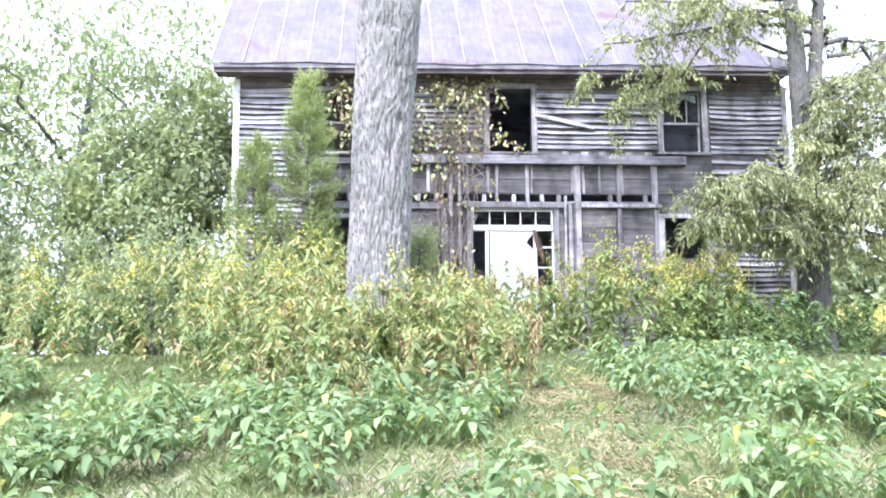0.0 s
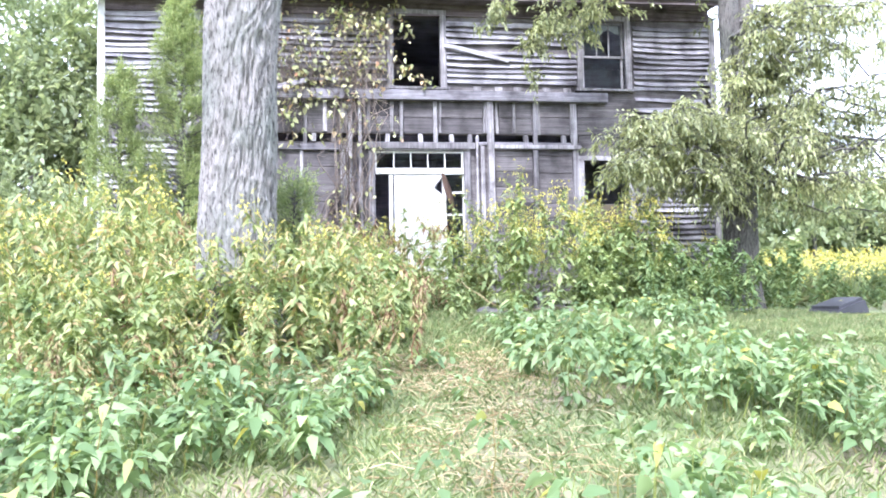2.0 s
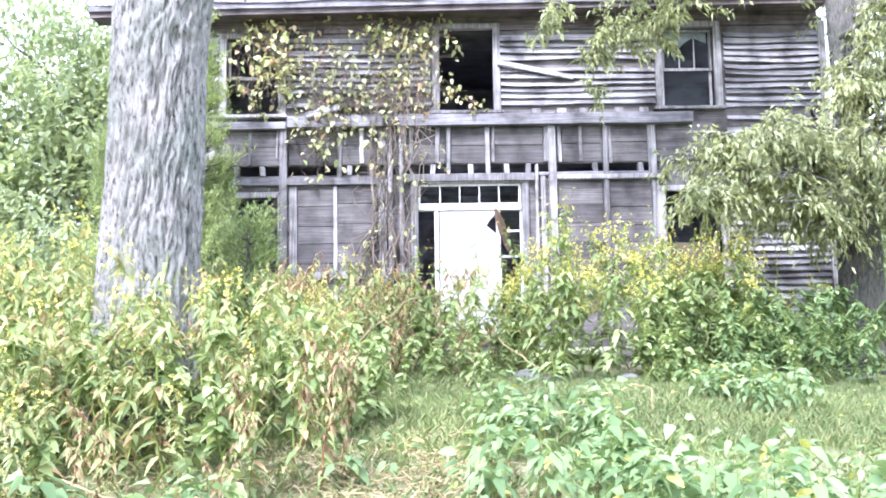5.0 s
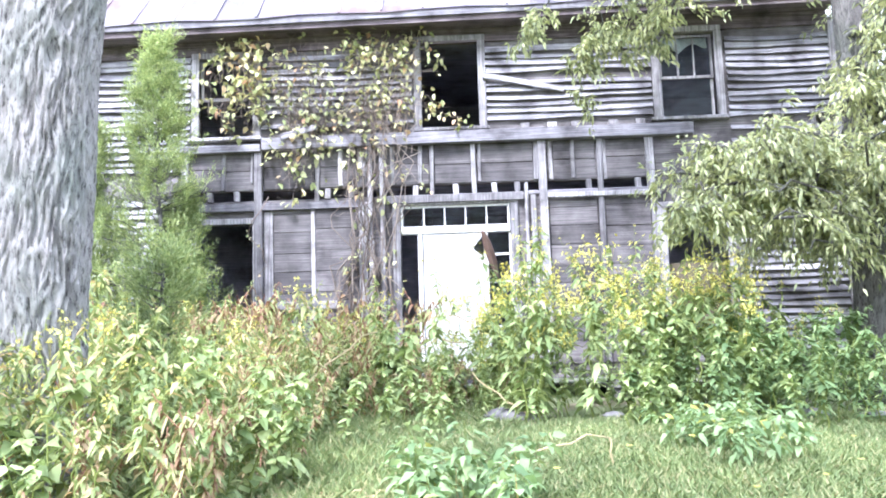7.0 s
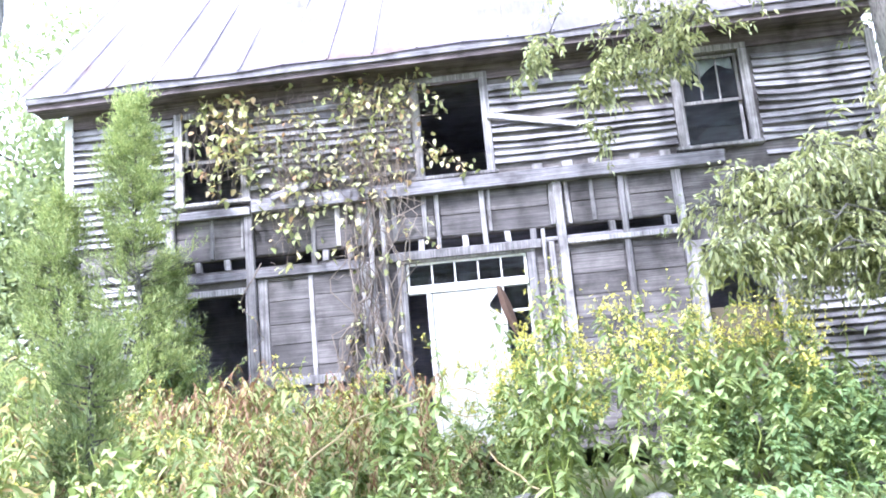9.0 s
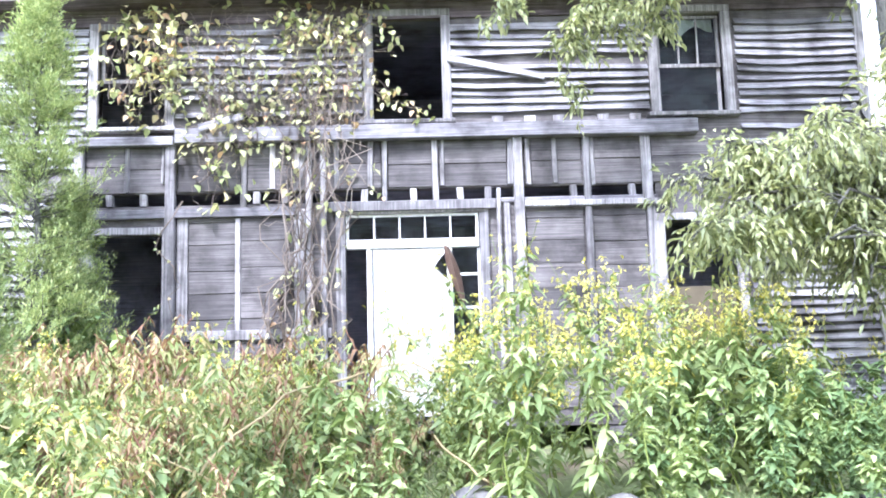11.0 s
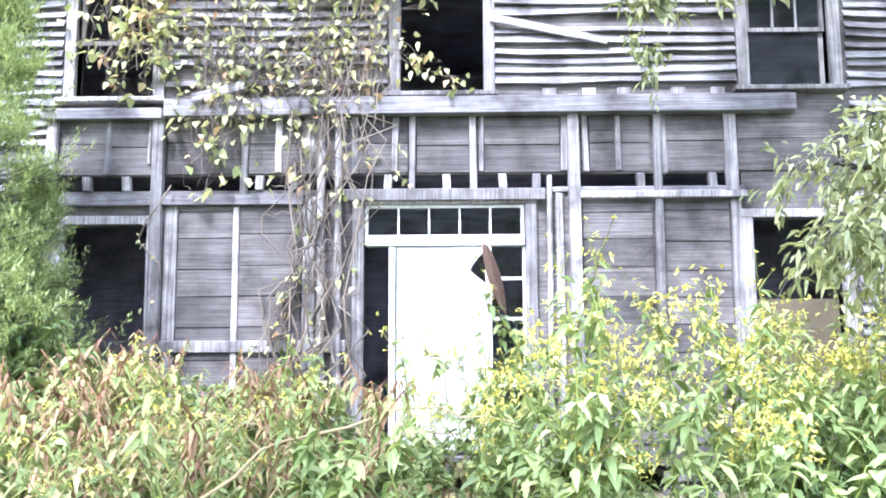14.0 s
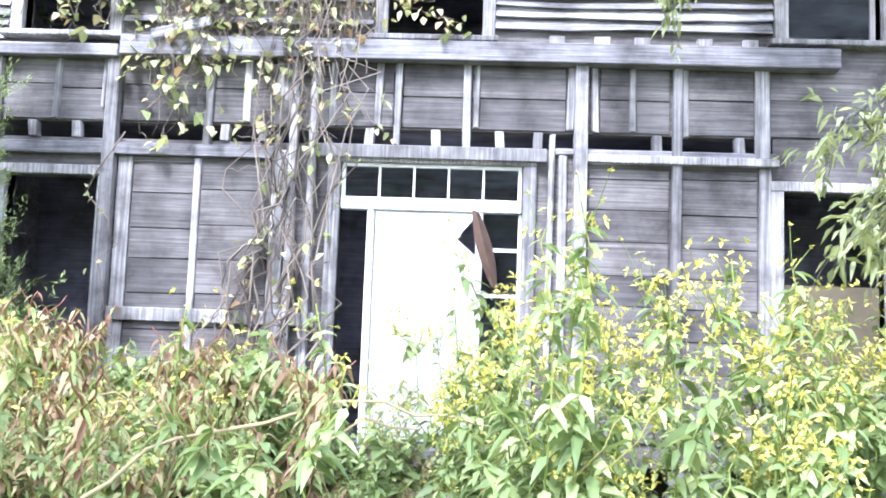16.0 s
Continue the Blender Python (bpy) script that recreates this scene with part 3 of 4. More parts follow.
for k in range(5):
    a = 1.755 + k * 0.307
    if k:
        bm = bmesh.new()
        boxes(bm, a - 0.009, a + 0.009, FY + 0.004, FY + 0.045, 4.0, 4.28)
        part("muntin", bm, M_WHITE, door)
    bm = bmesh.new()
    boxes(bm, a + 0.009, a + 0.298, FY + 0.02, FY + 0.024, 4.0, 4.28)
    part("pane", bm, M_GLASS, door).visible_shadow = False
for x in (2.0, 2.96):
    bm = bmesh.new()
    boxes(bm, x - 0.03, x + 0.03, FY - 0.03, FY + 0.07, 1.86, 3.89)
    part("door_post", bm, M_WHITE, door, "white painted door post")
bm = bmesh.new()
for z in (2.5, 3.15, 3.55):
    boxes(bm, 2.99, 3.33, FY + 0.0, FY + 0.04, z, z + 0.03)
boxes(bm, 3.30, 3.33, FY + 0.001, FY + 0.039, 1.9, 3.88)
part("sidelight_frame", bm, M_WHITE, door)
bm = bmesh.new()
boxes(bm, 2.99, 3.30, FY + 0.02, FY + 0.024, 1.9, 3.88)
part("pane", bm, M_GLASS, door).visible_shadow = False
bm = bmesh.new()
boxes(bm, 1.6, 3.45, FY - 0.25, FY + 0.1, 1.72, 1.85)
part("threshold", bm, M_STONE, door)

# white sheet hung over the door, its upper corner torn and folded out
sheet = empty("door_cover", (2.5, FY - 0.06, 1.86), "white sheet hung over the doorway, torn brown corner", "sheet")


def sheet_mesh():
    bm = bmesh.new()
    nx, nz = 14, 26
    g = {}
    for i in range(nx + 1):
        for j in range(nz + 1):
            s, t = i / nx, j / nz
            z = 1.90 + 1.97 * t
            right = 2.97 - 0.02 * math.sin(9 * t)
            if t > 0.80:
                right = 2.97 - 0.21 * min(1, (t - 0.80) / 0.09) if t < 0.9 else 2.78 + 0.17 * (t - 0.9) / 0.1
            x = 2.05 + (right - 2.05) * s
            y = FY - 0.055 - 0.014 * math.sin(5 * s + 3 * t) - 0.02 * s * math.sin(4 * t)
            g[i, j] = bm.verts.new((x - 2.5, y - (FY - 0.06), z - 1.86))
    for i in range(nx):
        for j in range(nz):
            bm.faces.new((g[i, j], g[i + 1, j], g[i + 1, j + 1], g[i, j + 1]))
    bmesh.ops.solidify(bm, geom=bm.faces[:], thickness=0.004)
    return bm


part("sheet", sheet_mesh(), M_SHEET, sheet)
bm = bmesh.new()
g = []
for i in range(9):
    t = i / 8
    z = 3.90 - 0.66 * t
    w = 0.13 * math.sin(math.pi * min(1, 0.12 + t * 0.8)) + 0.02
    cx = 2.93 + 0.17 * t
    g.append([bm.verts.new((cx - w / 2 - 2.5, -0.08 - 0.05 * math.sin(2 * t), z - 1.86)), bm.verts.new((cx - 2.5, -0.13 - 0.05 * math.sin(3 * t), z - 1.86 - 0.02)), bm.verts.new((cx + w / 2 - 2.5, -0.06, z - 1.86 - 0.04))])
for a, b in zip(g, g[1:]):
    bm.faces.new((a[0], a[1], b[1], b[0]))
    bm.faces.new((a[1], a[2], b[2], b[1]))
bmesh.ops.solidify(bm, geom=bm.faces[:], thickness=0.004)
part("folded_corner", bm, M_BROWN, sheet, "brown backing of the curled corner")

# ---- roof ----
RIDGE_Y, RISE = 19.3, 1.0


def roof_slab(name, y0, y1, flip):
    bm = bmesh.new()
    xa, xb = XL - 0.38, XR + 0.12
    prev = None
    n = 19
    for i in range(n + 1):
        x = xa + (xb - xa) * i / n
        col = []
        m = 8
        for j in range(m + 1):
            s = j / m
            y = y0 + (y1 - y0) * s
            z = eave(x) + 0.15 + (abs(y1 - y0) * s) * RISE + 0.02 * math.sin(3 * x + 4 * s) - (0.12 if (i == n and j < 2 and not flip) else 0)
            xx = x - (0.28 if i == n and j == 2 and not flip else 0)
            col.append(bm.verts.new((xx, y, z)))
        if prev:
            for j in range(m):
                if not flip and i == n and j == 1:
                    continue
                bm.faces.new((prev[j], col[j], col[j + 1], prev[j + 1]))
        prev = col
    bmesh.ops.solidify(bm, geom=bm.faces[:], thickness=0.035)
    return hpart(name, bm, M_TIN, "rusty grey tin roof with standing seams")


roof = roof_slab("roof", 16.05, RIDGE_Y, False)
roof_slab("roof", 22.55, RIDGE_Y, True)
for i in range(20):
    x = XL - 0.38 + 0.61 * i
    if x > XR + 0.1:
        break
    bm = bmesh.new()
    z0, z1 = eave(x) + 0.16, eave(x) + 0.16 + 3.25
    for a in (0,):
        v = [bm.verts.new(p) for p in ((x - 0.012, 16.05, z0), (x + 0.012, 16.05, z0), (x + 0.012, RIDGE_Y, z1), (x - 0.012, RIDGE_Y, z1),
                                       (x - 0.012, 16.03, z0 + 0.009), (x + 0.012, 16.03, z0 + 0.009), (x + 0.012, RIDGE_Y, z1 + 0.009), (x - 0.012, RIDGE_Y, z1 + 0.009))]
        for f in ((0, 1, 2, 3), (7, 6, 5, 4), (0, 4, 5, 1), (1, 5, 6, 2), (2, 6, 7, 3), (3, 7, 4, 0)):
            bm.faces.new([v[k] for k in f])
    ob = part("seam", bm, M_TIN, roof)
for x in (XL + 0.02, XR - 0.1):
    bm = bmesh.new()
    a = [bm.verts.new((x, y, z)) for y, z in ((FY, 6.9), (YB, 6.9), (RIDGE_Y, 10.05))]
    b = [bm.verts.new((x + 0.08, y, z)) for y, z in ((FY, 6.9), (YB, 6.9), (RIDGE_Y, 10.05))]
    bm.faces.new(a)
    bm.faces.new(b[::-1])
    for k in range(3):
        bm.faces.new((a[k], b[k], b[(k + 1) % 3], a[(k + 1) % 3]))
    bmesh.ops.recalc_face_normals(bm, faces=bm.faces[:])
    hpart("gable", bm, M_SIDING)
for k, (dy, ang) in enumerate(((0.1, 30), (0.45, 42), (0.75, 36))):
    e = hbox("rafter_tail", 0, 0.75, -0.03, 0.03, -0.05, 0.05, M_BEAM, "broken rake board end", ragged=0.03)
    e.matrix_basis = Matrix.Translation((XR - 0.55, 16.2 + dy, 7.05 + 0.6 * dy)) @ Matrix.Rotation(radians(-10 + 14 * k), 4, "Y") @ Matrix.Rotation(radians(ang), 4, "Z")


# ---- trees ----
def trunk_mesh(name, path, radii, mat, sides=220, rows=300, ridge=0.026, flare=0.0):
    """A stem with deep vertical bark ridges and a root flare."""
    path, radii = np.asarray(path, float), np.asarray(radii, float)
    s = np.linspace(0, 1, len(path))
    q = np.linspace(0, 1, rows)
    P = np.stack([np.interp(q, s, path[:, k]) for k in range(3)], 1)
    R = np.interp(q, s, radii)
    V = np.zeros((rows, sides, 3))
    for i in range(rows):
        h = P[i, 2] - P[0, 2]
        for j in range(sides):
            a = 2 * math.pi * j / sides
            f = flare * math.exp(-h * 2.2) * (1 + 0.6 * math.cos(3 * a + 0.8) + 0.3 * math.cos(5 * a))
            tw = 0.16 * noise.noise(Vector((math.cos(a) * 3, math.sin(a) * 3, h * 3.0)))
            c = Vector((math.cos(a + tw) * 11.5, math.sin(a + tw) * 11.5, h * 4.6))
            d = Vector((math.cos(a) * 14, math.sin(a) * 14, h * 9.0))
            r = R[i] + f + ridge * (1 - 2.6 * abs(noise.noise(c))) + 0.3 * ridge * noise.noise(d) + 0.02 * noise.noise(Vector((math.cos(a), math.sin(a), h * 0.8)))
            V[i, j] = P[i] + np.array([math.cos(a) * r, math.sin(a) * r, 0])
    i, j = np.meshgrid(np.arange(rows - 1), np.arange(sides), indexing="ij")
    p, k = (i * sides + j).ravel(), (i * sides + (j + 1) % sides).ravel()
    T = np.concatenate([np.stack([p, k, k + sides], 1), np.stack([p, k + sides, p + sides], 1)])
    return tri_mesh(name, V.reshape(-1, 3), T, mat, True)


def spray(wood_geo, leaf_geo, start, end, twigs, per, length, width, hang=0.5, reach=0.6, sag=0.0, radius=0.02):
    """A limb with hanging twigs set with leaves."""
    p = bend(start, end, sag=sag, wob=0.25, n=9)
    tube(wood_geo, p, np.linspace(radius, radius * 0.3, 9), 5)
    for _ in range(twigs):
        s = rng.uniform(0.2, 1.0)
        k = s * 8
        a = p[int(min(k, 7))] + (p[int(min(k, 7)) + 1] - p[int(min(k, 7))]) * (k - int(min(k, 7)))
        d = rng.normal(0, 1, 3)
        d[2] = d[2] * 0.5 - hang
        b = a + unit(d) * reach * rng.uniform(0.4, 1.1)
        tw = bend(a, b, sag=-0.05, wob=0.15, n=5)
        tube(wood_geo, tw, np.linspace(0.006, 0.002, 5), 3, False)
        q = rng.uniform(0.1, 1.0, per) * 3.999
        i = q.astype(int)
        base = tw[i] + (tw[i + 1] - tw[i]) * (q - i)[:, None] + rng.normal(0, 0.035, (per, 3))
        way = unit(b - a) * 0.6 + rng.normal(0, 0.6, (per, 3)) + np.array([0, 0, -0.35])
        leaves(leaf_geo, base, way, length * rng.uniform(0.6, 1.25, per), width * rng.uniform(0.7, 1.2, per), 0.25, True)


def crown_cloud(leaf_geo, centre, radius, clumps, per, length, width, flat=0.75):
    """Leaf clumps spread through an uneven crown."""
    c = np.asarray(centre, float)
    d = unit(rng.normal(0, 1, (clumps, 3))) * (rng.uniform(0.25, 1.0, clumps) ** 0.5)[:, None]
    d *= (1 + 0.28 * np.sin(3 * d[:, :1] + 4 * d[:, 1:2] + 2 * d[:, 2:3]))
    cc = c + d * np.array([radius, radius, radius * flat])
    for k in cc:
        r = radius * rng.uniform(0.10, 0.2)
        base = k + rng.normal(0, r * 0.55, (per, 3))
        way = rng.normal(0, 1, (per, 3)) + np.array([0, 0, -0.35])
        leaves(leaf_geo, base, way, length * rng.uniform(0.6, 1.2, per), width * rng.uniform(0.7, 1.2, per), 0.2, True)


def tree(name, at, label, trunk_me, wood_geo, wood_mat, leaf_geo, leaf_mat, group=""):
    t = empty(name, at, label, "tree", group)
    inv = Matrix.Translation(-Vector(at))
    made = []
    if trunk_me:
        made.append(part("trunk", trunk_me, None, t))
    if wood_geo and wood_geo.n:
        made.append(part("branching", wood_geo.mesh("branching", wood_mat, True), None, t))
    if leaf_geo and leaf_geo.n:
        made.append(part("crown", leaf_geo.mesh("crown", leaf_mat), None, t))
    for o in made:
        o.matrix_parent_inverse = inv
    return t


# big pale trunk before the house
TX, TY = -0.09, 9.65
TZ = float(lift(TX, TY))
wg, lg = Geo(), Geo()
for k in range(9):
    a = 2 * math.pi * k / 9 + 0.3
    e = np.array([TX + 0.15 + 2.6 * math.cos(a), TY + 2.2 * math.sin(a) - 0.6, 9.4 + 1.6 * rng.random()])
    tube(wg, bend((TX + 0.12, TY, 6.9 + 0.15 * k), e, up=0.2, wob=0.2), np.linspace(0.11, 0.02, 7), 7)
    crown_cloud(lg, e + np.array([0, 0, 0.8]), 1.5, 26, 30, 0.11, 0.05)
tube(wg, bend((TX + 0.2, TY - 0.1, 5.15), (TX + 0.62, TY - 0.3, 6.6), wob=0.03), np.linspace(0.17, 0.10, 7), 14)
tree("yard_tree", (TX, TY, TZ), "thick pale grey tree trunk with ridged bark among weeds",
     trunk_mesh("trunk", [(TX - 0.03, TY, TZ - 0.1), (TX - 0.02, TY, 2.6), (TX + 0.02, TY, 4.0), (TX + 0.10, TY, 5.4), (TX + 0.12, TY, 8.5)], [0.355, 0.325, 0.315, 0.345, 0.22], M_BARK, flare=0.07),
     wg, M_BARK, lg, M_TREELEAF)

# tree at the house corner, its low boughs hanging over the facade
RX, RY = 7.62, 14.75
RZ = float(lift(RX, RY))
wg, lg = Geo(), Geo()
tube(wg, bend((RX, RY, 5.0), (RX + 0.75, RY + 0.2, 9.4), wob=0.06), np.linspace(0.17, 0.07, 7), 10)
tube(wg, bend((RX, RY, 4.7), (RX + 2.4, RY + 0.5, 7.6), wob=0.06), np.linspace(0.12, 0.05, 7), 10)
tube(wg, bend((RX + 1.2, RY + 0.25, 6.6), (RX + 3.4, RY + 0.4, 8.2), wob=0.08), np.linspace(0.08, 0.03, 7), 8)
LOW = [((7.6, 14.6, 3.5), (5.2, 13.2, 3.75)), ((7.6, 14.5, 3.6), (5.9, 12.7, 3.45)), ((7.6, 14.5, 3.9), (6.7, 12.4, 4.1)), ((7.7, 14.5, 4.2), (6.2, 13.1, 4.3)),
       ((7.8, 14.5, 4.2), (7.6, 12.4, 4.4)), ((7.9, 14.6, 3.8), (9.2, 12.9, 3.7)), ((7.9, 14.7, 4.0), (10.4, 13.4, 3.6)), ((7.9, 14.7, 4.4), (9.6, 13.6, 5.0)),
       ((7.7, 14.7, 4.6), (8.6, 13.3, 5.4)), ((7.8, 14.6, 3.5), (8.4, 12.6, 3.2)), ((7.6, 14.6, 3.8), (5.5, 13.9, 4.2)), ((7.6, 14.6, 3.3), (6.3, 13.3, 3.1)), ((7.7, 14.5, 4.4), (5.6, 13.4, 4.2)), ((7.8, 14.6, 4.8), (8.4, 13.0, 5.4)), ((7.9, 14.7, 4.6), (10.2, 13.8, 4.4)), ((7.8, 14.6, 5.0), (9.2, 13.9, 6.2)), ((7.6, 14.6, 3.6), (4.9, 13.5, 3.5)), ((7.2, 14.6, 4.2), (4.75, 13.4, 3.95)), ((7.2, 14.5, 4.4), (4.95, 13.2, 3.95)), ((7.2, 14.6, 4.6), (5.4, 13.3, 4.2)), ((7.5, 14.6, 4.0), (11.0, 14.0, 4.1)), ((7.5, 14.6, 3.6), (10.6, 13.6, 3.0)), ((7.4, 14.6, 5.2), (7.5, 13.2, 5.6)), ((7.5, 14.6, 5.6), (8.3, 13.2, 6.3)), ((7.4, 14.6, 4.9), (7.0, 13.3, 4.9)), ((7.5, 14.6, 5.9), (9.2, 13.5, 6.6)), ((7.4, 14.6, 5.4), (7.9, 13.4, 5.1))]
for a, b in LOW:
    spray(wg, lg, a, b, 28, 19, 0.10, 0.034, hang=0.75, reach=0.70, sag=-0.12, radius=0.035)
for _ in range(46):
    ex = rng.uniform(5.4, 12.2)
    zz = rng.uniform(3.3, 4.3) if ex < 7.4 else rng.uniform(3.2, 6.4)
    spray(wg, lg, (RX + rng.normal(0, 0.1), RY, zz), (ex, rng.uniform(12.4, 16.0), zz + rng.uniform(-0.5, 0.5)), 30, 17, 0.10, 0.034, hang=0.8, reach=0.72, sag=-0.15, radius=0.03)
for _ in range(9):
    spray(wg, lg, (RX - 0.3, RY - 0.2, rng.uniform(3.8, 4.6)), (rng.uniform(4.75, 5.9), rng.uniform(12.9, 13.9), rng.uniform(3.5, 4.5)), 44, 26, 0.10, 0.036, hang=0.8, reach=0.55, sag=-0.15, radius=0.03)
HIGH = [((8.1, 14.9, 7.2), (4.7, 15.1, 6.75)), ((8.1, 14.9, 7.4), (4.0, 15.0, 7.15)), ((8.2, 14.9, 7.6), (5.3, 14.6, 7.5)), ((8.2, 14.9, 7.9), (4.4, 14.8, 7.9))]
for a, b in HIGH:
    spray(wg, lg, a, b, 50, 28, 0.10, 0.038, hang=0.7, reach=0.8, sag=-0.35, radius=0.05)
for a, b, n in (((4.5, 15.2, 6.7), (4.32, 15.4, 5.45), 14), ((4.0, 15.1, 6.9), (3.35, 15.3, 6.15), 8), ((5.2, 15.2, 6.8), (5.35, 15.4, 6.15), 10), ((4.75, 15.2, 6.7), (4.85, 15.4, 6.0), 8)):
    spray(wg, lg, a, b, n * 2, 24, 0.10, 0.042, hang=0.9, reach=0.42, radius=0.01)
for k in range(8):
    a = k * 0.8
    spray(wg, lg, (8.3, 15.0, 7.0 + 0.25 * k), (9.2 + 1.6 * math.cos(a), 15.2 + 1.3 * math.sin(a), 7.3 + 0.35 * k), 22, 18, 0.11, 0.042, hang=0.5, reach=0.7, radius=0.05)
tree("corner_tree", (RX, RY, RZ), "leafy tree with low drooping boughs by the house corner",
     trunk_mesh("trunk", [(RX, RY, RZ - 0.1), (RX + 0.02, RY, 3.3), (RX, RY, 5.2), (RX - 0.15, RY, 9.3)], [0.29, 0.255, 0.18, 0.08], M_BARK2, 90, 160, 0.02, 0.08),
     wg, M_BARK2, lg, M_TREELEAF)

# woods behind and to the left of the house
WOODS = [(-7.3, 20.5, 7.0, 3.7), (-11.5, 19.0, 6.8, 3.8), (-5.6, 18.6, 4.2, 2.0), (-9.0, 16.0, 3.6, 2.2), (-14.5, 22.0, 7.5, 4.0), (-6.2, 24.0, 8.2, 3.4), (-17.0, 16.0, 5.5, 3.6), (-4.6, 20.5, 6.0, 1.7)]
for k, (x, y, z, r) in enumerate(WOODS):
    wg, lg = Geo(), Geo()
    g0 = float(lift(x, y))
    tube(wg, bend((x, y, g0), (x + 0.3, y, z + r * 0.4), wob=0.06), np.linspace(0.16 + 0.02 * r, 0.04, 7), 8)
    for j in range(7):
        a = j * 0.9 + k
        tube(wg, bend((x, y, g0 + (z - g0) * (0.35 + 0.08 * j)), (x + r * 0.8 * math.cos(a), y + r * 0.8 * math.sin(a), z + r * 0.3 * math.sin(2 * a)), wob=0.15), np.linspace(0.07, 0.015, 7), 5)
    crown_cloud(lg, (x, y, z), r, 205, 34, 0.20, 0.105, 1.05)
    tree("background_tree", (x, y, g0), "green broadleaf tree behind the yard, haze put into its pale leaves", None, wg, M_BARK2, lg, M_BACKLEAF, "trees left of the house")
# shrubs along the wood edge
for k in range(17):
    x, y = -3.6 - 1.25 * k + rng.uniform(-0.4, 0.4), 15.5 + 0.25 * k + rng.uniform(-1.2, 1.2)
    r = rng.uniform(0.9, 1.4)
    wg, lg = Geo(), Geo()
    g0 = float(lift(x, y))
    for j in range(6):
        tube(wg, bend((x, y, g0), (x + rng.normal(0, 0.5), y + rng.normal(0, 0.5), g0 + r * 1.6), wob=0.1), np.linspace(0.02, 0.006, 7), 4)
    crown_cloud(lg, (x, y, g0 + r * 0.9), r, 120, 26, 0.12, 0.06, 1.0)
    o = tree("wood_edge_shrub", (x, y, g0), "leafy green shrub at the wood edge", None, wg, M_BARK2, lg, M_BACKLEAF, "shrubs at the wood edge")
    o["category"] = "shrub"
# unseen woods added behind the walker so the window panes reflect dark
for k in range(9):
    x, y = -26 + 6.5 * k, -17 - 3 * (k % 2)
    wg, lg = Geo(), Geo()
    g0 = float(lift(x, y))
    tube(wg, bend((x, y, g0), (x + 0.3, y, 8), wob=0.06), np.linspace(0.3, 0.06, 7), 8)
    crown_cloud(lg, (x, y, 6.0), 4.8, 150, 26, 0.45, 0.26, 1.1)
    tree("reflection_tree", (x, y, g0), "unseen tall green tree behind the yard, added to darken window reflections", None, wg, M_BARK2, lg, M_BACKLEAF, "trees behind the yard")
# far wood edge across the field
fg, fw = Geo(), Geo()
for k in range(96):
    x, y = (-40 + 1.3 * k, 62 + rng.uniform(-4, 8)) if k % 3 else (9 + 0.6 * k, 56 + rng.uniform(-5, 5))
    h = rng.uniform(5, 8.5)
    g0 = float(lift(x, y))
    h += g0
    tube(fw, bend((x, y, g0), (x, y, h), wob=0.02), np.linspace(0.18, 0.05, 7), 5)
    crown_cloud(fg, (x, y, g0 + (h - g0) * 0.52), (h - g0) * 0.42, 44, 26, 0.6, 0.4, 1.35)
far = part("far_woods", fg.mesh("far_woods", M_BACKLEAF), None)
tagged(far, "distant hazy green wood edge across the field", "woods", kind="stuff")
fw_ob = part("far_trunks", fw.mesh("far_trunks", M_BARK2), None)
tagged(fw_ob, "slim grey trunks of the distant wood", "woods", kind="stuff")


# cedars
def cedar(at, h, r, label, sprays, fine):
    x, y = at
    z = float(lift(x, y))
    wg, lg = Geo(), Geo()
    tube(wg, bend((x, y, z), (x + 0.05, y, z + h), wob=0.03), np.linspace(0.05, 0.01, 7), 6)
    for _ in range(sprays):
        s = rng.uniform(0.06, 1) ** 0.85
        a = rng.uniform(0, 2 * math.pi)
        uneven = 0.75 + 0.45 * noise.noise(Vector((2 * math.cos(a), 2 * math.sin(a), 1.6 * h * s + x)))
        rr = r * (1 - s) ** 0.7 * rng.uniform(0.45, 1.15) * uneven + 0.06
        p0 = np.array([x + 0.05 * s, y, z + h * s])
        p1 = p0 + np.array([math.cos(a) * rr, math.sin(a) * rr, rng.uniform(0.0, 0.55) * rr])
        tube(wg, bend(p0, p1, wob=0.1, n=4), np.linspace(0.009, 0.003, 4), 3, False)
        for _ in range(5):                      # upright feathery plumes along the limb
            c0 = p0 + (p1 - p0) * rng.uniform(0.35, 1.0)
            c1 = c0 + unit(p1 - p0) * rng.uniform(0.05, 0.16) + rng.normal(0, 0.06, 3) + np.array([0, 0, rng.uniform(0.08, 0.24)])
            q = rng.uniform(0, 1, fine)[:, None]
            base = c0 + (c1 - c0) * q + rng.normal(0, 0.022, (fine, 3))
            way = unit(c1 - c0) + rng.normal(0, 0.55, (fine, 3))
            leaves(lg, base, way, rng.uniform(0.035, 0.085, fine), 0.013, 0.05, True)
    tree("cedar", (x, y, z), label, None, wg, M_BARK2, lg, M_CEDAR)


cedar((-1.45, 15.3), 4.95, 1.35, "feathery green cedar growing against the house", 380, 28)
cedar((-2.35, 15.2), 3.7, 1.1, "feathery green cedar growing against the house", 250, 28)
cedar((-1.25, 15.75), 2.9, 0.75, "feathery green cedar growing against the house", 170, 26)
cedar((0.35, 10.6), 1.55, 0.38, "small soft green cedar sapling among weeds", 80, 22)

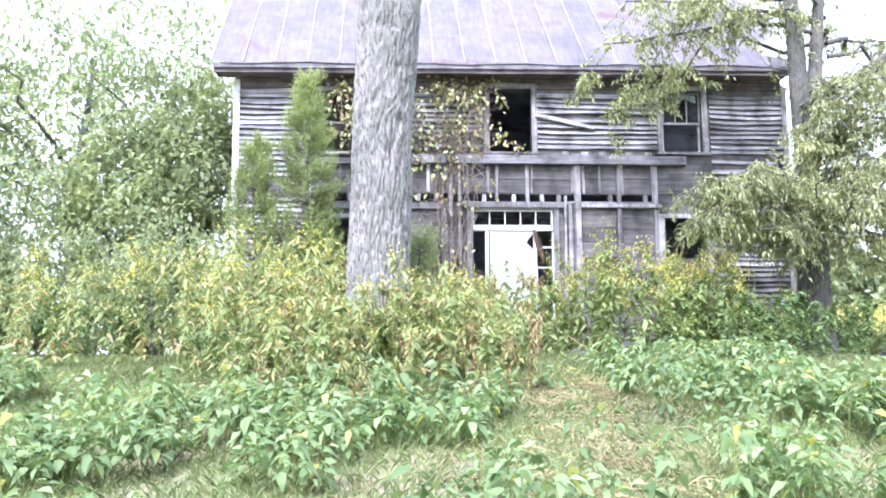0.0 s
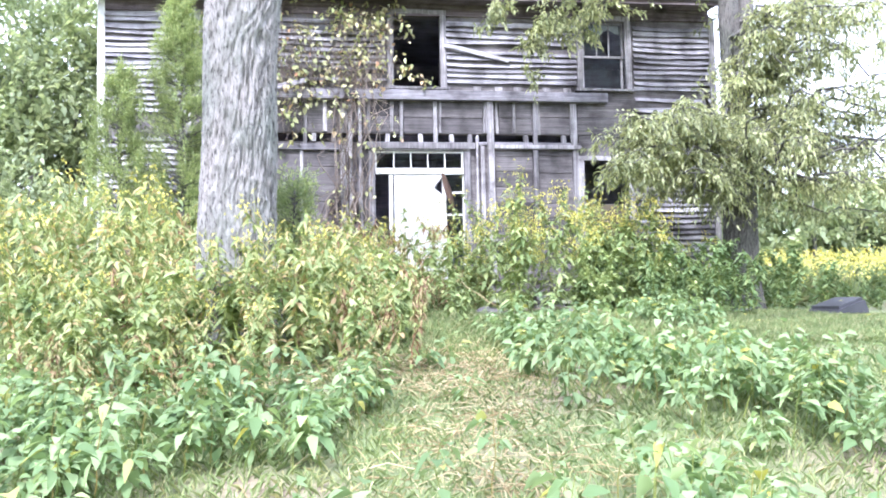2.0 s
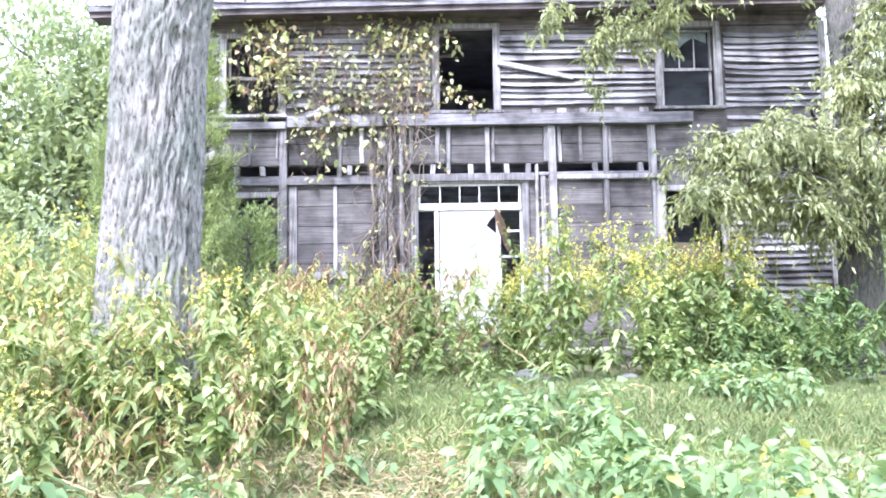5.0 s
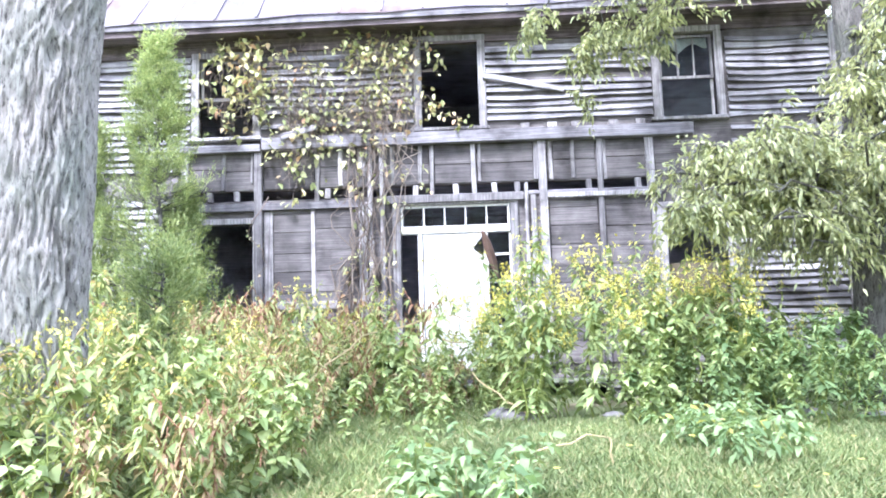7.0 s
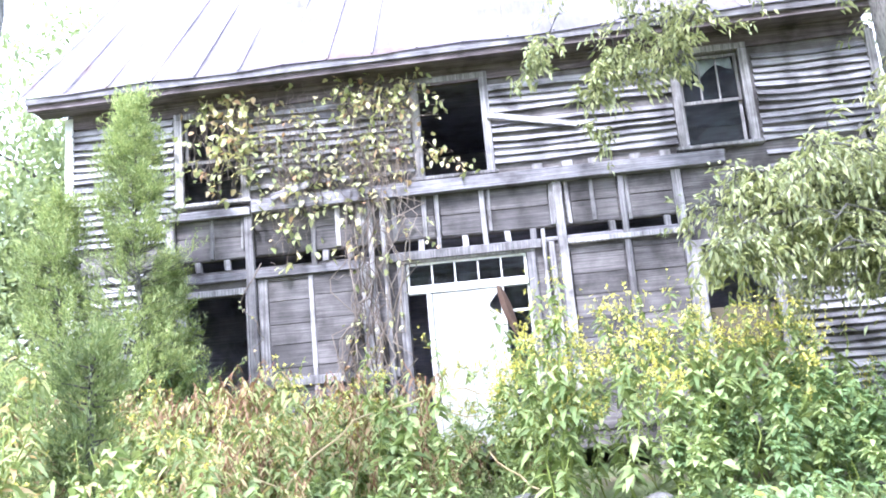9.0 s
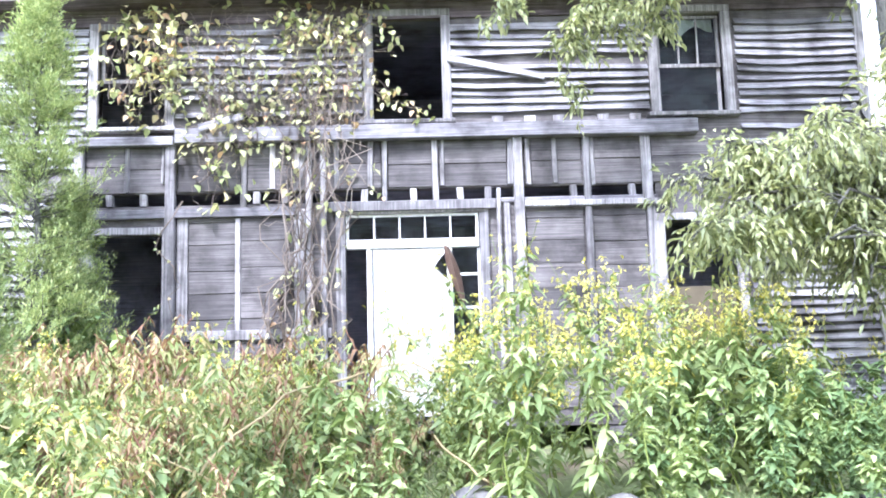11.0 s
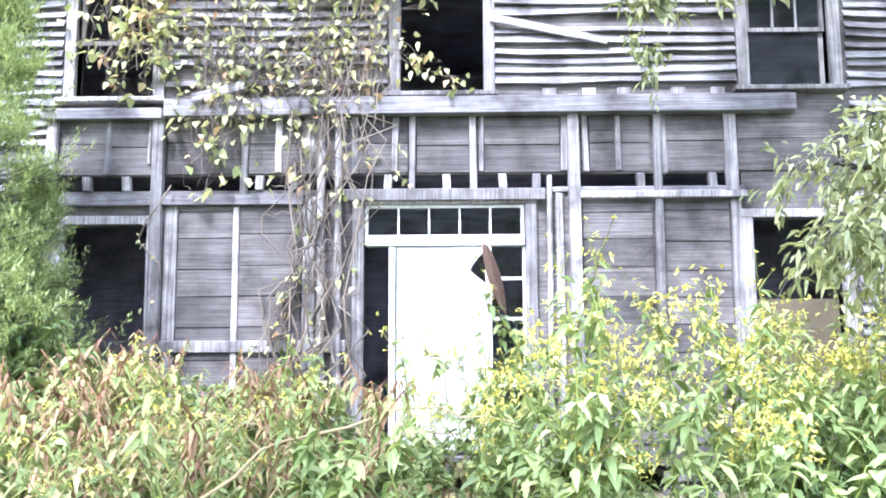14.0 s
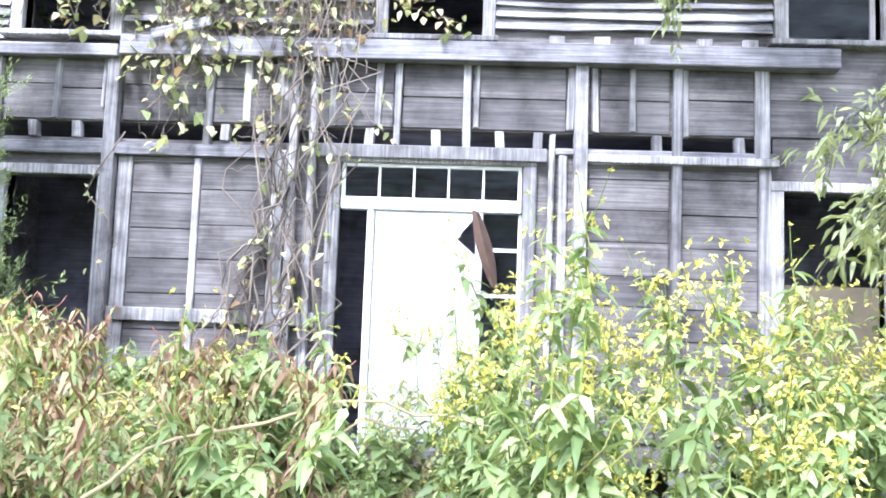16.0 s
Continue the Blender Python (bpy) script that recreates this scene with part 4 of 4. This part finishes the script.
# ---- vines on the facade ----
def vine(name, starts, label, leaf_n, leaf_len, spread):
    wg, lg = Geo(), Geo()
    for (a, b, r) in starts:
        p = bend(a, b, wob=0.18, n=12)
        p[:, 1] = np.minimum(p[:, 1], FY - 0.09)
        tube(wg, p, np.linspace(r, r * 0.4, 12), 4)
        for _ in range(leaf_n):
            k = rng.integers(2, 12)
            base = p[k] + rng.normal(0, spread, 3) * np.array([1, 0.25, 0.8])
            base[1] = min(base[1], FY - 0.07)
            n = rng.integers(1, 4)
            bb = base + rng.normal(0, 0.05, (n, 3))
            bb[:, 1] = np.minimum(bb[:, 1], FY - 0.07)
            leaves(lg, bb, rng.normal(0, 0.6, (n, 3)) + np.array([0, -0.4, -0.6]), leaf_len * rng.uniform(0.6, 1.2, n), leaf_len * 0.75 * rng.uniform(0.7, 1.1, n), 0.2)
            tube(wg, bend(p[k], base, wob=0.3, n=6), 0.0035, 3, False)
    o = empty(name, (1.2, FY - 0.1, 1.8), label, "vine")
    for n, g, m in (("tangle", wg, M_VINESTEM), ("foliage", lg, M_VINELEAF)):
        if g.n:
            tagged(part(n, g.mesh(n, m), None, o), kind="stuff").matrix_parent_inverse = Matrix.Translation(-o.location)
    return o


Y = FY - 0.14
main = []
for k in range(24):
    x = 1.02 + 0.025 * k + rng.normal(0, 0.03)
    main.append(((x - 0.35 * rng.random() + (-0.35 if k % 4 == 0 else 0), Y, 1.9 + rng.random() * 0.5), (x + rng.normal(0.25, 0.12), Y - 0.03 * rng.random(), 5.2 + rng.random() * 0.9), 0.012))
vine("climbing_vine", main, "thick bundle of bare vine stems on the wall", 2, 0.10, 0.16)
top = []
for k in range(84):
    x = rng.uniform(0.0, 1.95)
    top.append(((x, Y, rng.uniform(5.0, 5.5)), (min(x + rng.normal(0, 0.35), 1.97), Y - rng.random() * 0.12, rng.uniform(6.0, 6.95)), 0.006))
vine("climbing_vine", top, "pale yellow-green vine spreading over the siding", 3, 0.10, 0.22)
crest = []
for k in range(14):
    x = rng.uniform(1.1, 1.95)
    crest.append(((x, Y, rng.uniform(6.3, 6.5)), (min(x + rng.normal(0.1, 0.2), 2.1), Y - rng.random() * 0.12, rng.uniform(6.7, 6.98)), 0.005))
vine("climbing_vine", crest, "pale leafy vine crest under the eave", 8, 0.10, 0.12)
left = []
for k in range(20):
    x = rng.uniform(-1.3, -0.3)
    left.append(((x, Y, rng.uniform(5.3, 5.9)), (x + rng.normal(0, 0.25), Y - rng.random() * 0.1, rng.uniform(6.5, 7.0)), 0.005))
vine("climbing_vine", left, "pale vine choking the upper window", 8, 0.12, 0.15)
mid = []
for k in range(18):
    x = rng.uniform(-0.1, 1.1)
    mid.append(((x + 0.2, Y - 0.05, rng.uniform(5.5, 6.2)), (x + rng.normal(0, 0.12), Y - rng.random() * 0.1, rng.uniform(4.4, 4.9)), 0.005))
vine("climbing_vine", mid, "vine with yellowing leaves hanging over the beam", 4, 0.12, 0.12)
win = [((2.0, Y, 6.75), (2.45, Y, 6.5), 0.004), ((1.95, Y, 5.8), (2.75, Y - 0.02, 5.55), 0.004), ((1.98, Y, 5.9), (2.5, Y, 5.75), 0.004), ((1.4, Y, 6.7), (2.2, Y, 6.9), 0.005)]
vine("climbing_vine", win, "vine runner reaching into the empty window", 10, 0.095, 0.05)
arcs = [((1.4, Y - 0.05, 5.3), (2.1, Y - 0.1, 4.55), 0.006), ((1.2, Y - 0.05, 3.9), (0.55, Y - 0.1, 2.6), 0.012), ((1.25, Y - 0.05, 4.2), (0.7, Y - 0.2, 2.5), 0.012), ((-0.2, Y, 4.5), (-0.3, Y, 2.6), 0.01)]
vine("climbing_vine", arcs, "bare vine strands arching across the boards", 4, 0.07, 0.05)


# ---- tall weeds ----
def stalk(h, lean, n_leaf, length, width, droop, leaf_mat, stem_mat, flower=0, branch=0, bare=0.15, r=0.008, curl=0.9):
    """Meshes of one tall weed: stem, leaves and flower head."""
    sg, lg, pg = Geo(), Geo(), Geo()
    a = rng.uniform(0, 2 * math.pi)
    tip = np.array([math.cos(a) * lean, math.sin(a) * lean, h])
    lines = [bend((0, 0, -0.05), tip, wob=0.12, n=8, up=0.0)]
    for _ in range(branch):
        k = rng.integers(3, 7)
        s = lines[0][k]
        b = rng.uniform(0, 2 * math.pi)
        d = h * rng.uniform(0.2, 0.4)
        lines.append(bend(s, s + np.array([math.cos(b) * d * 0.55, math.sin(b) * d * 0.55, d * 0.75]), wob=0.12, n=8))
    for i, p in enumerate(lines):
        tube(sg, p, np.linspace(r if i == 0 else r * 0.6, r * 0.35, 8), 5)
        m = n_leaf if i == 0 else max(3, n_leaf // 3)
        q = rng.uniform(bare if i == 0 else 0.15, 0.98, m) * 6.999
        k = q.astype(int)
        base = p[k] + (p[k + 1] - p[k]) * (q - k)[:, None]
        b = rng.uniform(0, 2 * math.pi, m)
        way = np.stack([np.cos(b), np.sin(b), rng.uniform(-0.5, 0.5, m)], 1)
        f = 1.15 - 0.6 * q / 7
        leaves(lg, base, way, length * f * rng.uniform(0.6, 1.2, m), width * f * rng.uniform(0.7, 1.2, m), droop * curl)
        if flower:
            n = flower
            c = p[-1] + rng.normal(0, 0.06, (n, 3)) * np.array([1, 1, 0.9])
            for kk in range(3):
                leaves(pg, c, rng.normal(0, 1, (n, 3)) + np.array([0, 0, 0.3]), rng.uniform(0.022, 0.04, n), 0.018, 0.1, True)
            for cc in c[::3]:
                tube(sg, bend(p[-2], cc, wob=0.05, n=3), 0.002, 3, False)
    out = [("stem", sg.mesh("stem", stem_mat)), ("foliage", lg.mesh("foliage", leaf_mat))]
    if flower:
        out.append(("flower_head", pg.mesh("flower_head", M_PETAL)))
    return out


def weed_kind(name, label, group, variants):
    made = []
    for meshes in variants:
        o = empty(name, (0, 0, 0), label, "weed", group)
        for n, me in meshes:
            tagged(part(n, me, None, o), kind="stuff")
        made.append([o, False])
    return made


def plant(kinds, x, y, scale=1.0, dz=0.0):
    k = kinds[int(rng.integers(len(kinds)))]
    m = Matrix.Translation((x, y, float(lift(x, y)) + dz)) @ Matrix.Rotation(rng.uniform(0, 6.28), 4, "Z") @ Matrix.Rotation(rng.normal(0, 0.07), 4, "X")
    if not k[1]:
        k[0].matrix_basis = m @ Matrix.Scale(scale, 4)
        k[1] = True
        return k[0]
    o = copy_thing(k[0], m)
    o.matrix_basis = m @ Matrix.Scale(scale, 4)
    return o


YELLOW = weed_kind("tall_weed", "tall yellowing weed with drooping narrow leaves", "tall weeds",
                   [stalk(rng.uniform(1.1, 1.45), rng.uniform(0.05, 0.35), 44, 0.15, 0.05, 0.65, M_WEEDLEAF, M_STEM, branch=2, flower=(10 if k % 4 == 0 else 0)) for k in range(7)])
GOLD = weed_kind("goldenrod", "tall leafy weed with yellow flower heads", "goldenrods",
                 [stalk(rng.uniform(1.25, 1.65), rng.uniform(0.05, 0.35), 46, 0.15, 0.058, 0.6, M_GOLDLEAF, M_STEM, flower=(30 if k % 2 else 6), branch=2, bare=0.1) for k in range(6)])
DRY = weed_kind("withered_weed", "withered brown weed with hanging curled leaves", "withered weeds",
                [stalk(rng.uniform(0.8, 1.25), rng.uniform(0.2, 0.7), 50, 0.085, 0.034, 1.0, M_DRYLEAF, M_REDSTEM, branch=8, r=0.009, curl=1.1) for k in range(6)])
BROAD = weed_kind("broadleaf_weed", "green weed with broad pointed leaves", "broadleaf weeds",
                  [stalk(rng.uniform(0.6, 1.0), rng.uniform(0.1, 0.3), 38, 0.135, 0.08, 0.4, M_GOLDLEAF, M_STEM, branch=3) for k in range(5)])
# bushy weeds with the shade already in their leaf colour
DARKW = weed_kind("shade_toned_weed", "green bushy weed, shade put into its dark leaf colour", "dark weeds",
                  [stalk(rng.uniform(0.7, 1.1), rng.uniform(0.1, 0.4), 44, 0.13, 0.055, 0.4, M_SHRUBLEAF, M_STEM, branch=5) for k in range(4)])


def strew(kinds, n, x0, x1, y0, y1, s0=0.8, s1=1.15, keep=None):
    done = 0
    for _ in range(n * 4):
        x, y = rng.uniform(x0, x1), rng.uniform(y0, y1)
        if math.hypot(x - TX, y - TY) < 0.48 or math.hypot(x - RX, y - RY) < 0.35 or y > FY - 0.3 or (keep and not keep(x, y)):
            continue
        plant(kinds, x, y, rng.uniform(s0, s1))
        done += 1
        if done >= n:
            break


strew(YELLOW, 40, -2.4, -0.3, 9.6, 11.8, 0.8, 1.25)
strew(YELLOW, 26, -0.3, 1.45, 9.0, 11.3, 0.55, 0.85)
strew(BROAD, 26, -0.6, 1.5, 9.0, 11.3, 0.7, 1.1)
strew(YELLOW, 34, -1.8, 1.2, 7.9, 9.3, 0.6, 1.05)
strew(BROAD, 20, -1.8, 1.2, 7.9, 9.5, 0.6, 1.1)
strew(DARKW, 10, -2.2, 0.8, 8.4, 10.0, 0.5, 0.8)
strew(YELLOW, 44, -9, -2.2, 10.2, 14.0, 0.8, 1.1)
strew(GOLD, 14, -9, -2.2, 10.6, 14.0, 0.7, 0.95)
strew(YELLOW, 26, -1.4, 1.4, 11.4, 14.6, 0.7, 1.0)
strew(DRY, 84, -1.6, 2.0, 12.4, 15.6, 0.65, 1.3)
strew(YELLOW, 20, -1.6, 2.0, 12.8, 15.6, 0.6, 0.95)
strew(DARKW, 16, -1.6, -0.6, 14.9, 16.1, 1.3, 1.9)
strew(BROAD, 26, -1.8, 0.2, 12.2, 14.0, 0.9, 1.4)
strew(DRY, 40, -1.4, 1.5, 8.2, 11.5, 0.45, 0.85)
strew(YELLOW, 14, -0.75, 0.55, 8.5, 9.25, 0.6, 0.9)
strew(BROAD, 8, -0.75, 0.6, 8.5, 9.25, 0.7, 1.0)
strew(YELLOW, 16, -1.6, 1.0, 7.2, 8.1, 0.4, 0.7)
strew(DRY, 14, -1.5, 0.9, 7.2, 8.2, 0.3, 0.55)
strew(BROAD, 10, -1.5, 0.8, 7.2, 8.2, 0.35, 0.7)
strew(BROAD, 26, -1.6, 2.6, 11.4, 12.6, 0.45, 0.8)
strew(YELLOW, 16, -1.8, 1.6, 11.6, 12.8, 0.5, 0.8)
strew(DRY, 16, 2.1, 3.3, 13.0, 15.4, 0.45, 0.65)
strew(BROAD, 30, 1.8, 3.3, 14.2, 15.9, 0.75, 1.05)
strew(GOLD, 14, 2.6, 3.3, 13.6, 15.8, 0.7, 1.0)
strew(YELLOW, 8, 2.0, 3.2, 14.3, 15.8, 0.55, 0.75)
strew(BROAD, 48, -1.4, 2.0, 12.4, 16.0, 0.8, 1.3)
strew(BROAD, 26, -1.2, 1.7, 14.8, 16.1, 1.2, 1.6)
strew(GOLD, 30, 3.05, 5.1, 13.0, 15.2, 0.6, 1.2)
strew(GOLD, 8, 3.1, 4.0, 12.6, 13.6, 1.0, 1.3)
strew(GOLD, 18, 5.0, 7.0, 13.6, 15.8, 0.6, 1.05)
for x, y, k in ((2.42, 12.6, 0.98), (1.94, 12.4, 0.95), (3.35, 13.0, 1.08), (3.96, 13.2, 1.2), (4.27, 13.2, 1.05), (2.96, 13.6, 1.1), (4.1, 11.9, 0.9), (4.4, 12.9, 1.05)):
    plant(GOLD, x, y, k)
strew(BROAD, 12, 4.2, 6.2, 11.9, 13.2, 0.7, 1.2)
strew(DARKW, 18, 4.4, 6.6, 12.0, 13.2, 0.7, 1.1)
strew(GOLD, 12, 4.7, 6.0, 13.0, 14.4, 0.85, 1.15)
strew(BROAD, 8, 4.7, 6.0, 13.0, 14.4, 1.1, 1.5)
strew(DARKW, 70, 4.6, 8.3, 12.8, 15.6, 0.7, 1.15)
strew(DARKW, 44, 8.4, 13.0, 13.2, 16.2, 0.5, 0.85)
strew(BROAD, 22, 1.9, 3.2, 12.8, 15.5, 0.35, 0.65)
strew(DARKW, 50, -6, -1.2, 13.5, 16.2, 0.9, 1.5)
strew(GOLD, 110, 8.8, 19.0, 16.4, 26.0, 0.8, 1.05)


# ---- low growth ----
def patchy(x, y, f=0.55, off=0.0):
    return noise.noise(Vector((x * f + off, y * f, 1.7)))


def low_plants():
    """Knee-high broad-leaved growth covering the yard in clumps."""
    sg, lg = Geo(), Geo()
    n = 0
    while n < 2500:
        x, y = rng.uniform(-8, 8.5), rng.uniform(2.2, 12.6)
        d = patchy(x, y) + 0.25 * patchy(x, y, 1.6, 9)
        lawn = y > 9.2 and x > 0.8
        if math.hypot(x - 7.3, y - 11.5) < 1.3 or (lawn and rng.random() < 0.45 and math.hypot(x - 5.2, y - 10.8) > 1.1):
            n += 0.3
            continue
        if d < -0.17 + (0.5 if lawn else 0) or (x < 2.2 and y > 8.6 and x > -6) or abs(x - (0.9 + 0.09 * y)) < 0.55 and y < 9.2 and rng.random() < 0.75:
            n += 0.2
            continue
        if (x < 1.3 and y > 7.4 and x > -3) or (x > 1.6 and y > 5.2 and d < 0.12):
            n += 0.25
            continue
        if y < 4.2 and abs(x - (0.1 + 0.6 * y)) < 1.0:
            continue
        n += 1
        z = float(lift(x, y))
        h = rng.uniform(0.18, 0.48) * (0.7 if lawn else 1) * (1 + 0.4 * d)
        m = int(rng.integers(16, 28))
        p = bend((x, y, z), (x + rng.normal(0, 0.07), y + rng.normal(0, 0.07), z + h), wob=0.1, n=5)
        tube(sg, p, np.linspace(0.005, 0.002, 5), 3, False)
        q = rng.uniform(0.25, 1, m) ** 0.6 * 3.999
        k = q.astype(int)
        base = p[k] + (p[k + 1] - p[k]) * (q - k)[:, None]
        b = rng.uniform(0, 2 * math.pi, m)
        way = np.stack([np.cos(b), np.sin(b), rng.uniform(-0.7, 0.7, m)], 1)
        base = base + way * rng.uniform(0.02, 0.09, m)[:, None]
        L = rng.uniform(0.045, 0.115, m)
        leaves(lg, base, way, L, L * rng.uniform(0.52, 0.7, m), rng.uniform(0.2, 0.75, m)[:, None])
    g = part("low_plants", lg.mesh("low_plants", M_GROUNDLEAF), None)
    tagged(g, "dense low green plants with broad pointed leaves", "plants", kind="stuff")
    s = part("low_plant_stems", sg.mesh("low_plant_stems", M_STEM), None)
    tagged(s, "thin green stems of the low plants", "plants", kind="stuff")


low_plants()


def grass():
    lg = Geo()
    for x0, x1, y0, y1, n, h in ((-8, 9, 2, 12.8, 150000, 0.12), (1.0, 9, 9.0, 13.2, 90000, 0.12), (-10, -2.5, 7, 12, 16000, 0.10), (8.6, 36, 16, 50, 30000, 0.85), (-3, 3, 9, 15, 9000, 0.18)):
        x, y = rng.uniform(x0, x1, n), rng.uniform(y0, y1, n)
        base = np.stack([x, y, lift(x, y) - 0.01], 1)
        way = np.stack([rng.normal(0, 0.5, n), rng.normal(0, 0.5, n), np.ones(n)], 1)
        leaves(lg, base, way, h * rng.uniform(0.5, 1.4, n), 0.006 + 0.02 * h, 0.25, True)
    g = part("grass", lg.mesh("grass", M_GRASS), None)
    tagged(g, "short soft green grass", "grass", kind="stuff")


grass()


def field_flowers():
    pg = Geo()
    n = 26000
    x, y = rng.uniform(8.8, 42, n), 17 + 38 * rng.uniform(0, 1, n) ** 1.6
    base = np.stack([x, y, lift(x, y) + rng.uniform(0.45, 1.15, n)], 1)
    leaves(pg, base, rng.normal(0, 1, (n, 3)), 0.07, 0.05, 0.1, True)
    g = part("field_flowers", pg.mesh("field_flowers", M_PETAL), None)
    tagged(g, "yellow flowers blooming across the open field", "flowers", kind="stuff")
    pg = Geo()
    n = 110
    x, y = rng.uniform(-4, 7, n), rng.uniform(4.5, 11, n)
    c = np.stack([x, y, lift(x, y) + rng.uniform(0.15, 0.32, n)], 1)
    for k in range(7):
        a = 2 * math.pi * k / 7
        leaves(pg, c[x > 2.2], np.tile([math.cos(a), math.sin(a), 0.25], (int((x > 2.2).sum()), 1)), 0.026, 0.016, 0.0, True)
    g = part("small_flowers", pg.mesh("small_flowers", M_PETAL), None)
    tagged(g, "small scattered yellow flowers in the grass", "flowers", kind="stuff")


field_flowers()


def straw():
    sg = Geo()
    for _ in range(1700):
        y = rng.uniform(3.5, 9.8)
        x = 0.9 + 0.09 * y + rng.normal(0, 0.4)
        if rng.random() < 0.3:
            x, y = rng.uniform(-2, 2.2), rng.uniform(7.6, 9.2)
        z = float(lift(x, y)) + rng.uniform(0.005, 0.04)
        a, L = rng.uniform(0, 6.28), rng.uniform(0.1, 0.4)
        tube(sg, np.array([(x, y, z), (x + math.cos(a) * L / 2, y + math.sin(a) * L / 2, z + rng.uniform(0, 0.05) + 0.14 * math.sin(a) * L / 2), (x + math.cos(a) * L, y + math.sin(a) * L, z + 0.14 * math.sin(a) * L)]), 0.0032, 3, False)
    g = part("straw", sg.mesh("straw", M_STRAW), None)
    tagged(g, "dry straw lying on bare soil", "straw", kind="stuff")


straw()


def dead_stalk(a, b, r, up=0.0):
    g = Geo()
    p = bend(a, b, wob=0.08, up=up, n=8)
    tube(g, p, np.linspace(r, r * 0.5, 8), 6)
    o = part("dead_stalk", g.mesh("dead_stalk", M_STRAW, True), None)
    return tagged(o, "dry broken stalk lying among weeds", "stalk", "dead stalks")


def gl(x, y, h):
    return (x, y, float(lift(x, y)) + h)


dead_stalk(gl(-0.1, 7.9, 0.02), gl(-0.35, 8.0, 0.55), 0.010)
dead_stalk(gl(-1.4, 8.2, 0.15), gl(0.55, 7.9, 0.05), 0.009, 0.05)
dead_stalk(gl(2.7, 9.9, 0.02), gl(3.6, 10.1, 0.22), 0.010, 0.06)
dead_stalk(gl(3.6, 10.1, 0.22), gl(3.62, 10.1, 0.0), 0.009)
dead_stalk(gl(3.3, 13.2, 0.05), gl(2.7, 13.6, 0.5), 0.013)
dead_stalk(gl(0.9, 12.2, 0.1), gl(1.9, 12.9, 0.95), 0.013, 0.2)
dead_stalk(gl(1.9, 12.9, 0.95), gl(3.0, 13.3, 1.0), 0.010, 0.1)
dead_stalk(gl(-0.9, 12.4, 0.9), gl(1.3, 12.2, 0.35), 0.010, 0.1)
dead_stalk(gl(-1.2, 12.6, 1.05), gl(-0.1, 12.4, 1.15), 0.009, 0.05)

for _ in range(26):
    x, y = rng.uniform(-1.6, 1.9), rng.uniform(12.2, 15.0)
    a = rng.uniform(0, 6.28)
    d = rng.uniform(0.6, 1.3)
    dead_stalk(gl(x, y, 0.0), gl(x + d * math.cos(a), y + 0.5 * d * math.sin(a), rng.uniform(0.35, 1.15)), rng.uniform(0.006, 0.011), rng.uniform(0.15, 0.5))

# stones and dumped things
for x, y, s in ((3.0, 13.3, 0.24), (3.25, 13.15, 0.16), (4.1, 13.05, 0.14), (6.0, 12.9, 0.2), (6.6, 12.8, 0.17), (0.6, 12.2, 0.15)):
    bm = bmesh.new()
    bmesh.ops.create_icosphere(bm, subdivisions=2, radius=s)
    for v in bm.verts:
        v.co *= 1 + 0.35 * noise.noise(v.co * (2.2 / s) * 0.35 + Vector((x, y, 0)))
        v.co.z *= 0.6
    o = part("stone", bm, M_STONE)
    o.location = (x, y, float(lift(x, y)) + 0.1 * s)
    tagged(o, "grey fieldstone half hidden in the weeds", "stone", "stones")
bm = bmesh.new()
boxes(bm, -0.27, 0.27, -0.2, 0.2, 0.0, 0.16)
bmesh.ops.bevel(bm, geom=bm.edges[:], offset=0.03, segments=2, affect="EDGES")
for v in bm.verts:
    if v.co.z > 0.10:
        v.co.z += 0.17 - 0.75 * abs(v.co.x - 0.06)
        v.co.x *= 0.75
o = part("black_box", bm, M_BLACK)
o.matrix_basis = Matrix.Translation((7.7, 12.3, float(lift(7.7, 12.3)) + 0.02)) @ Matrix.Rotation(0.3, 4, "Z") @ Matrix.Scale(1.3, 4)
tagged(o, "crumpled black plastic box dumped in the grass", "box")
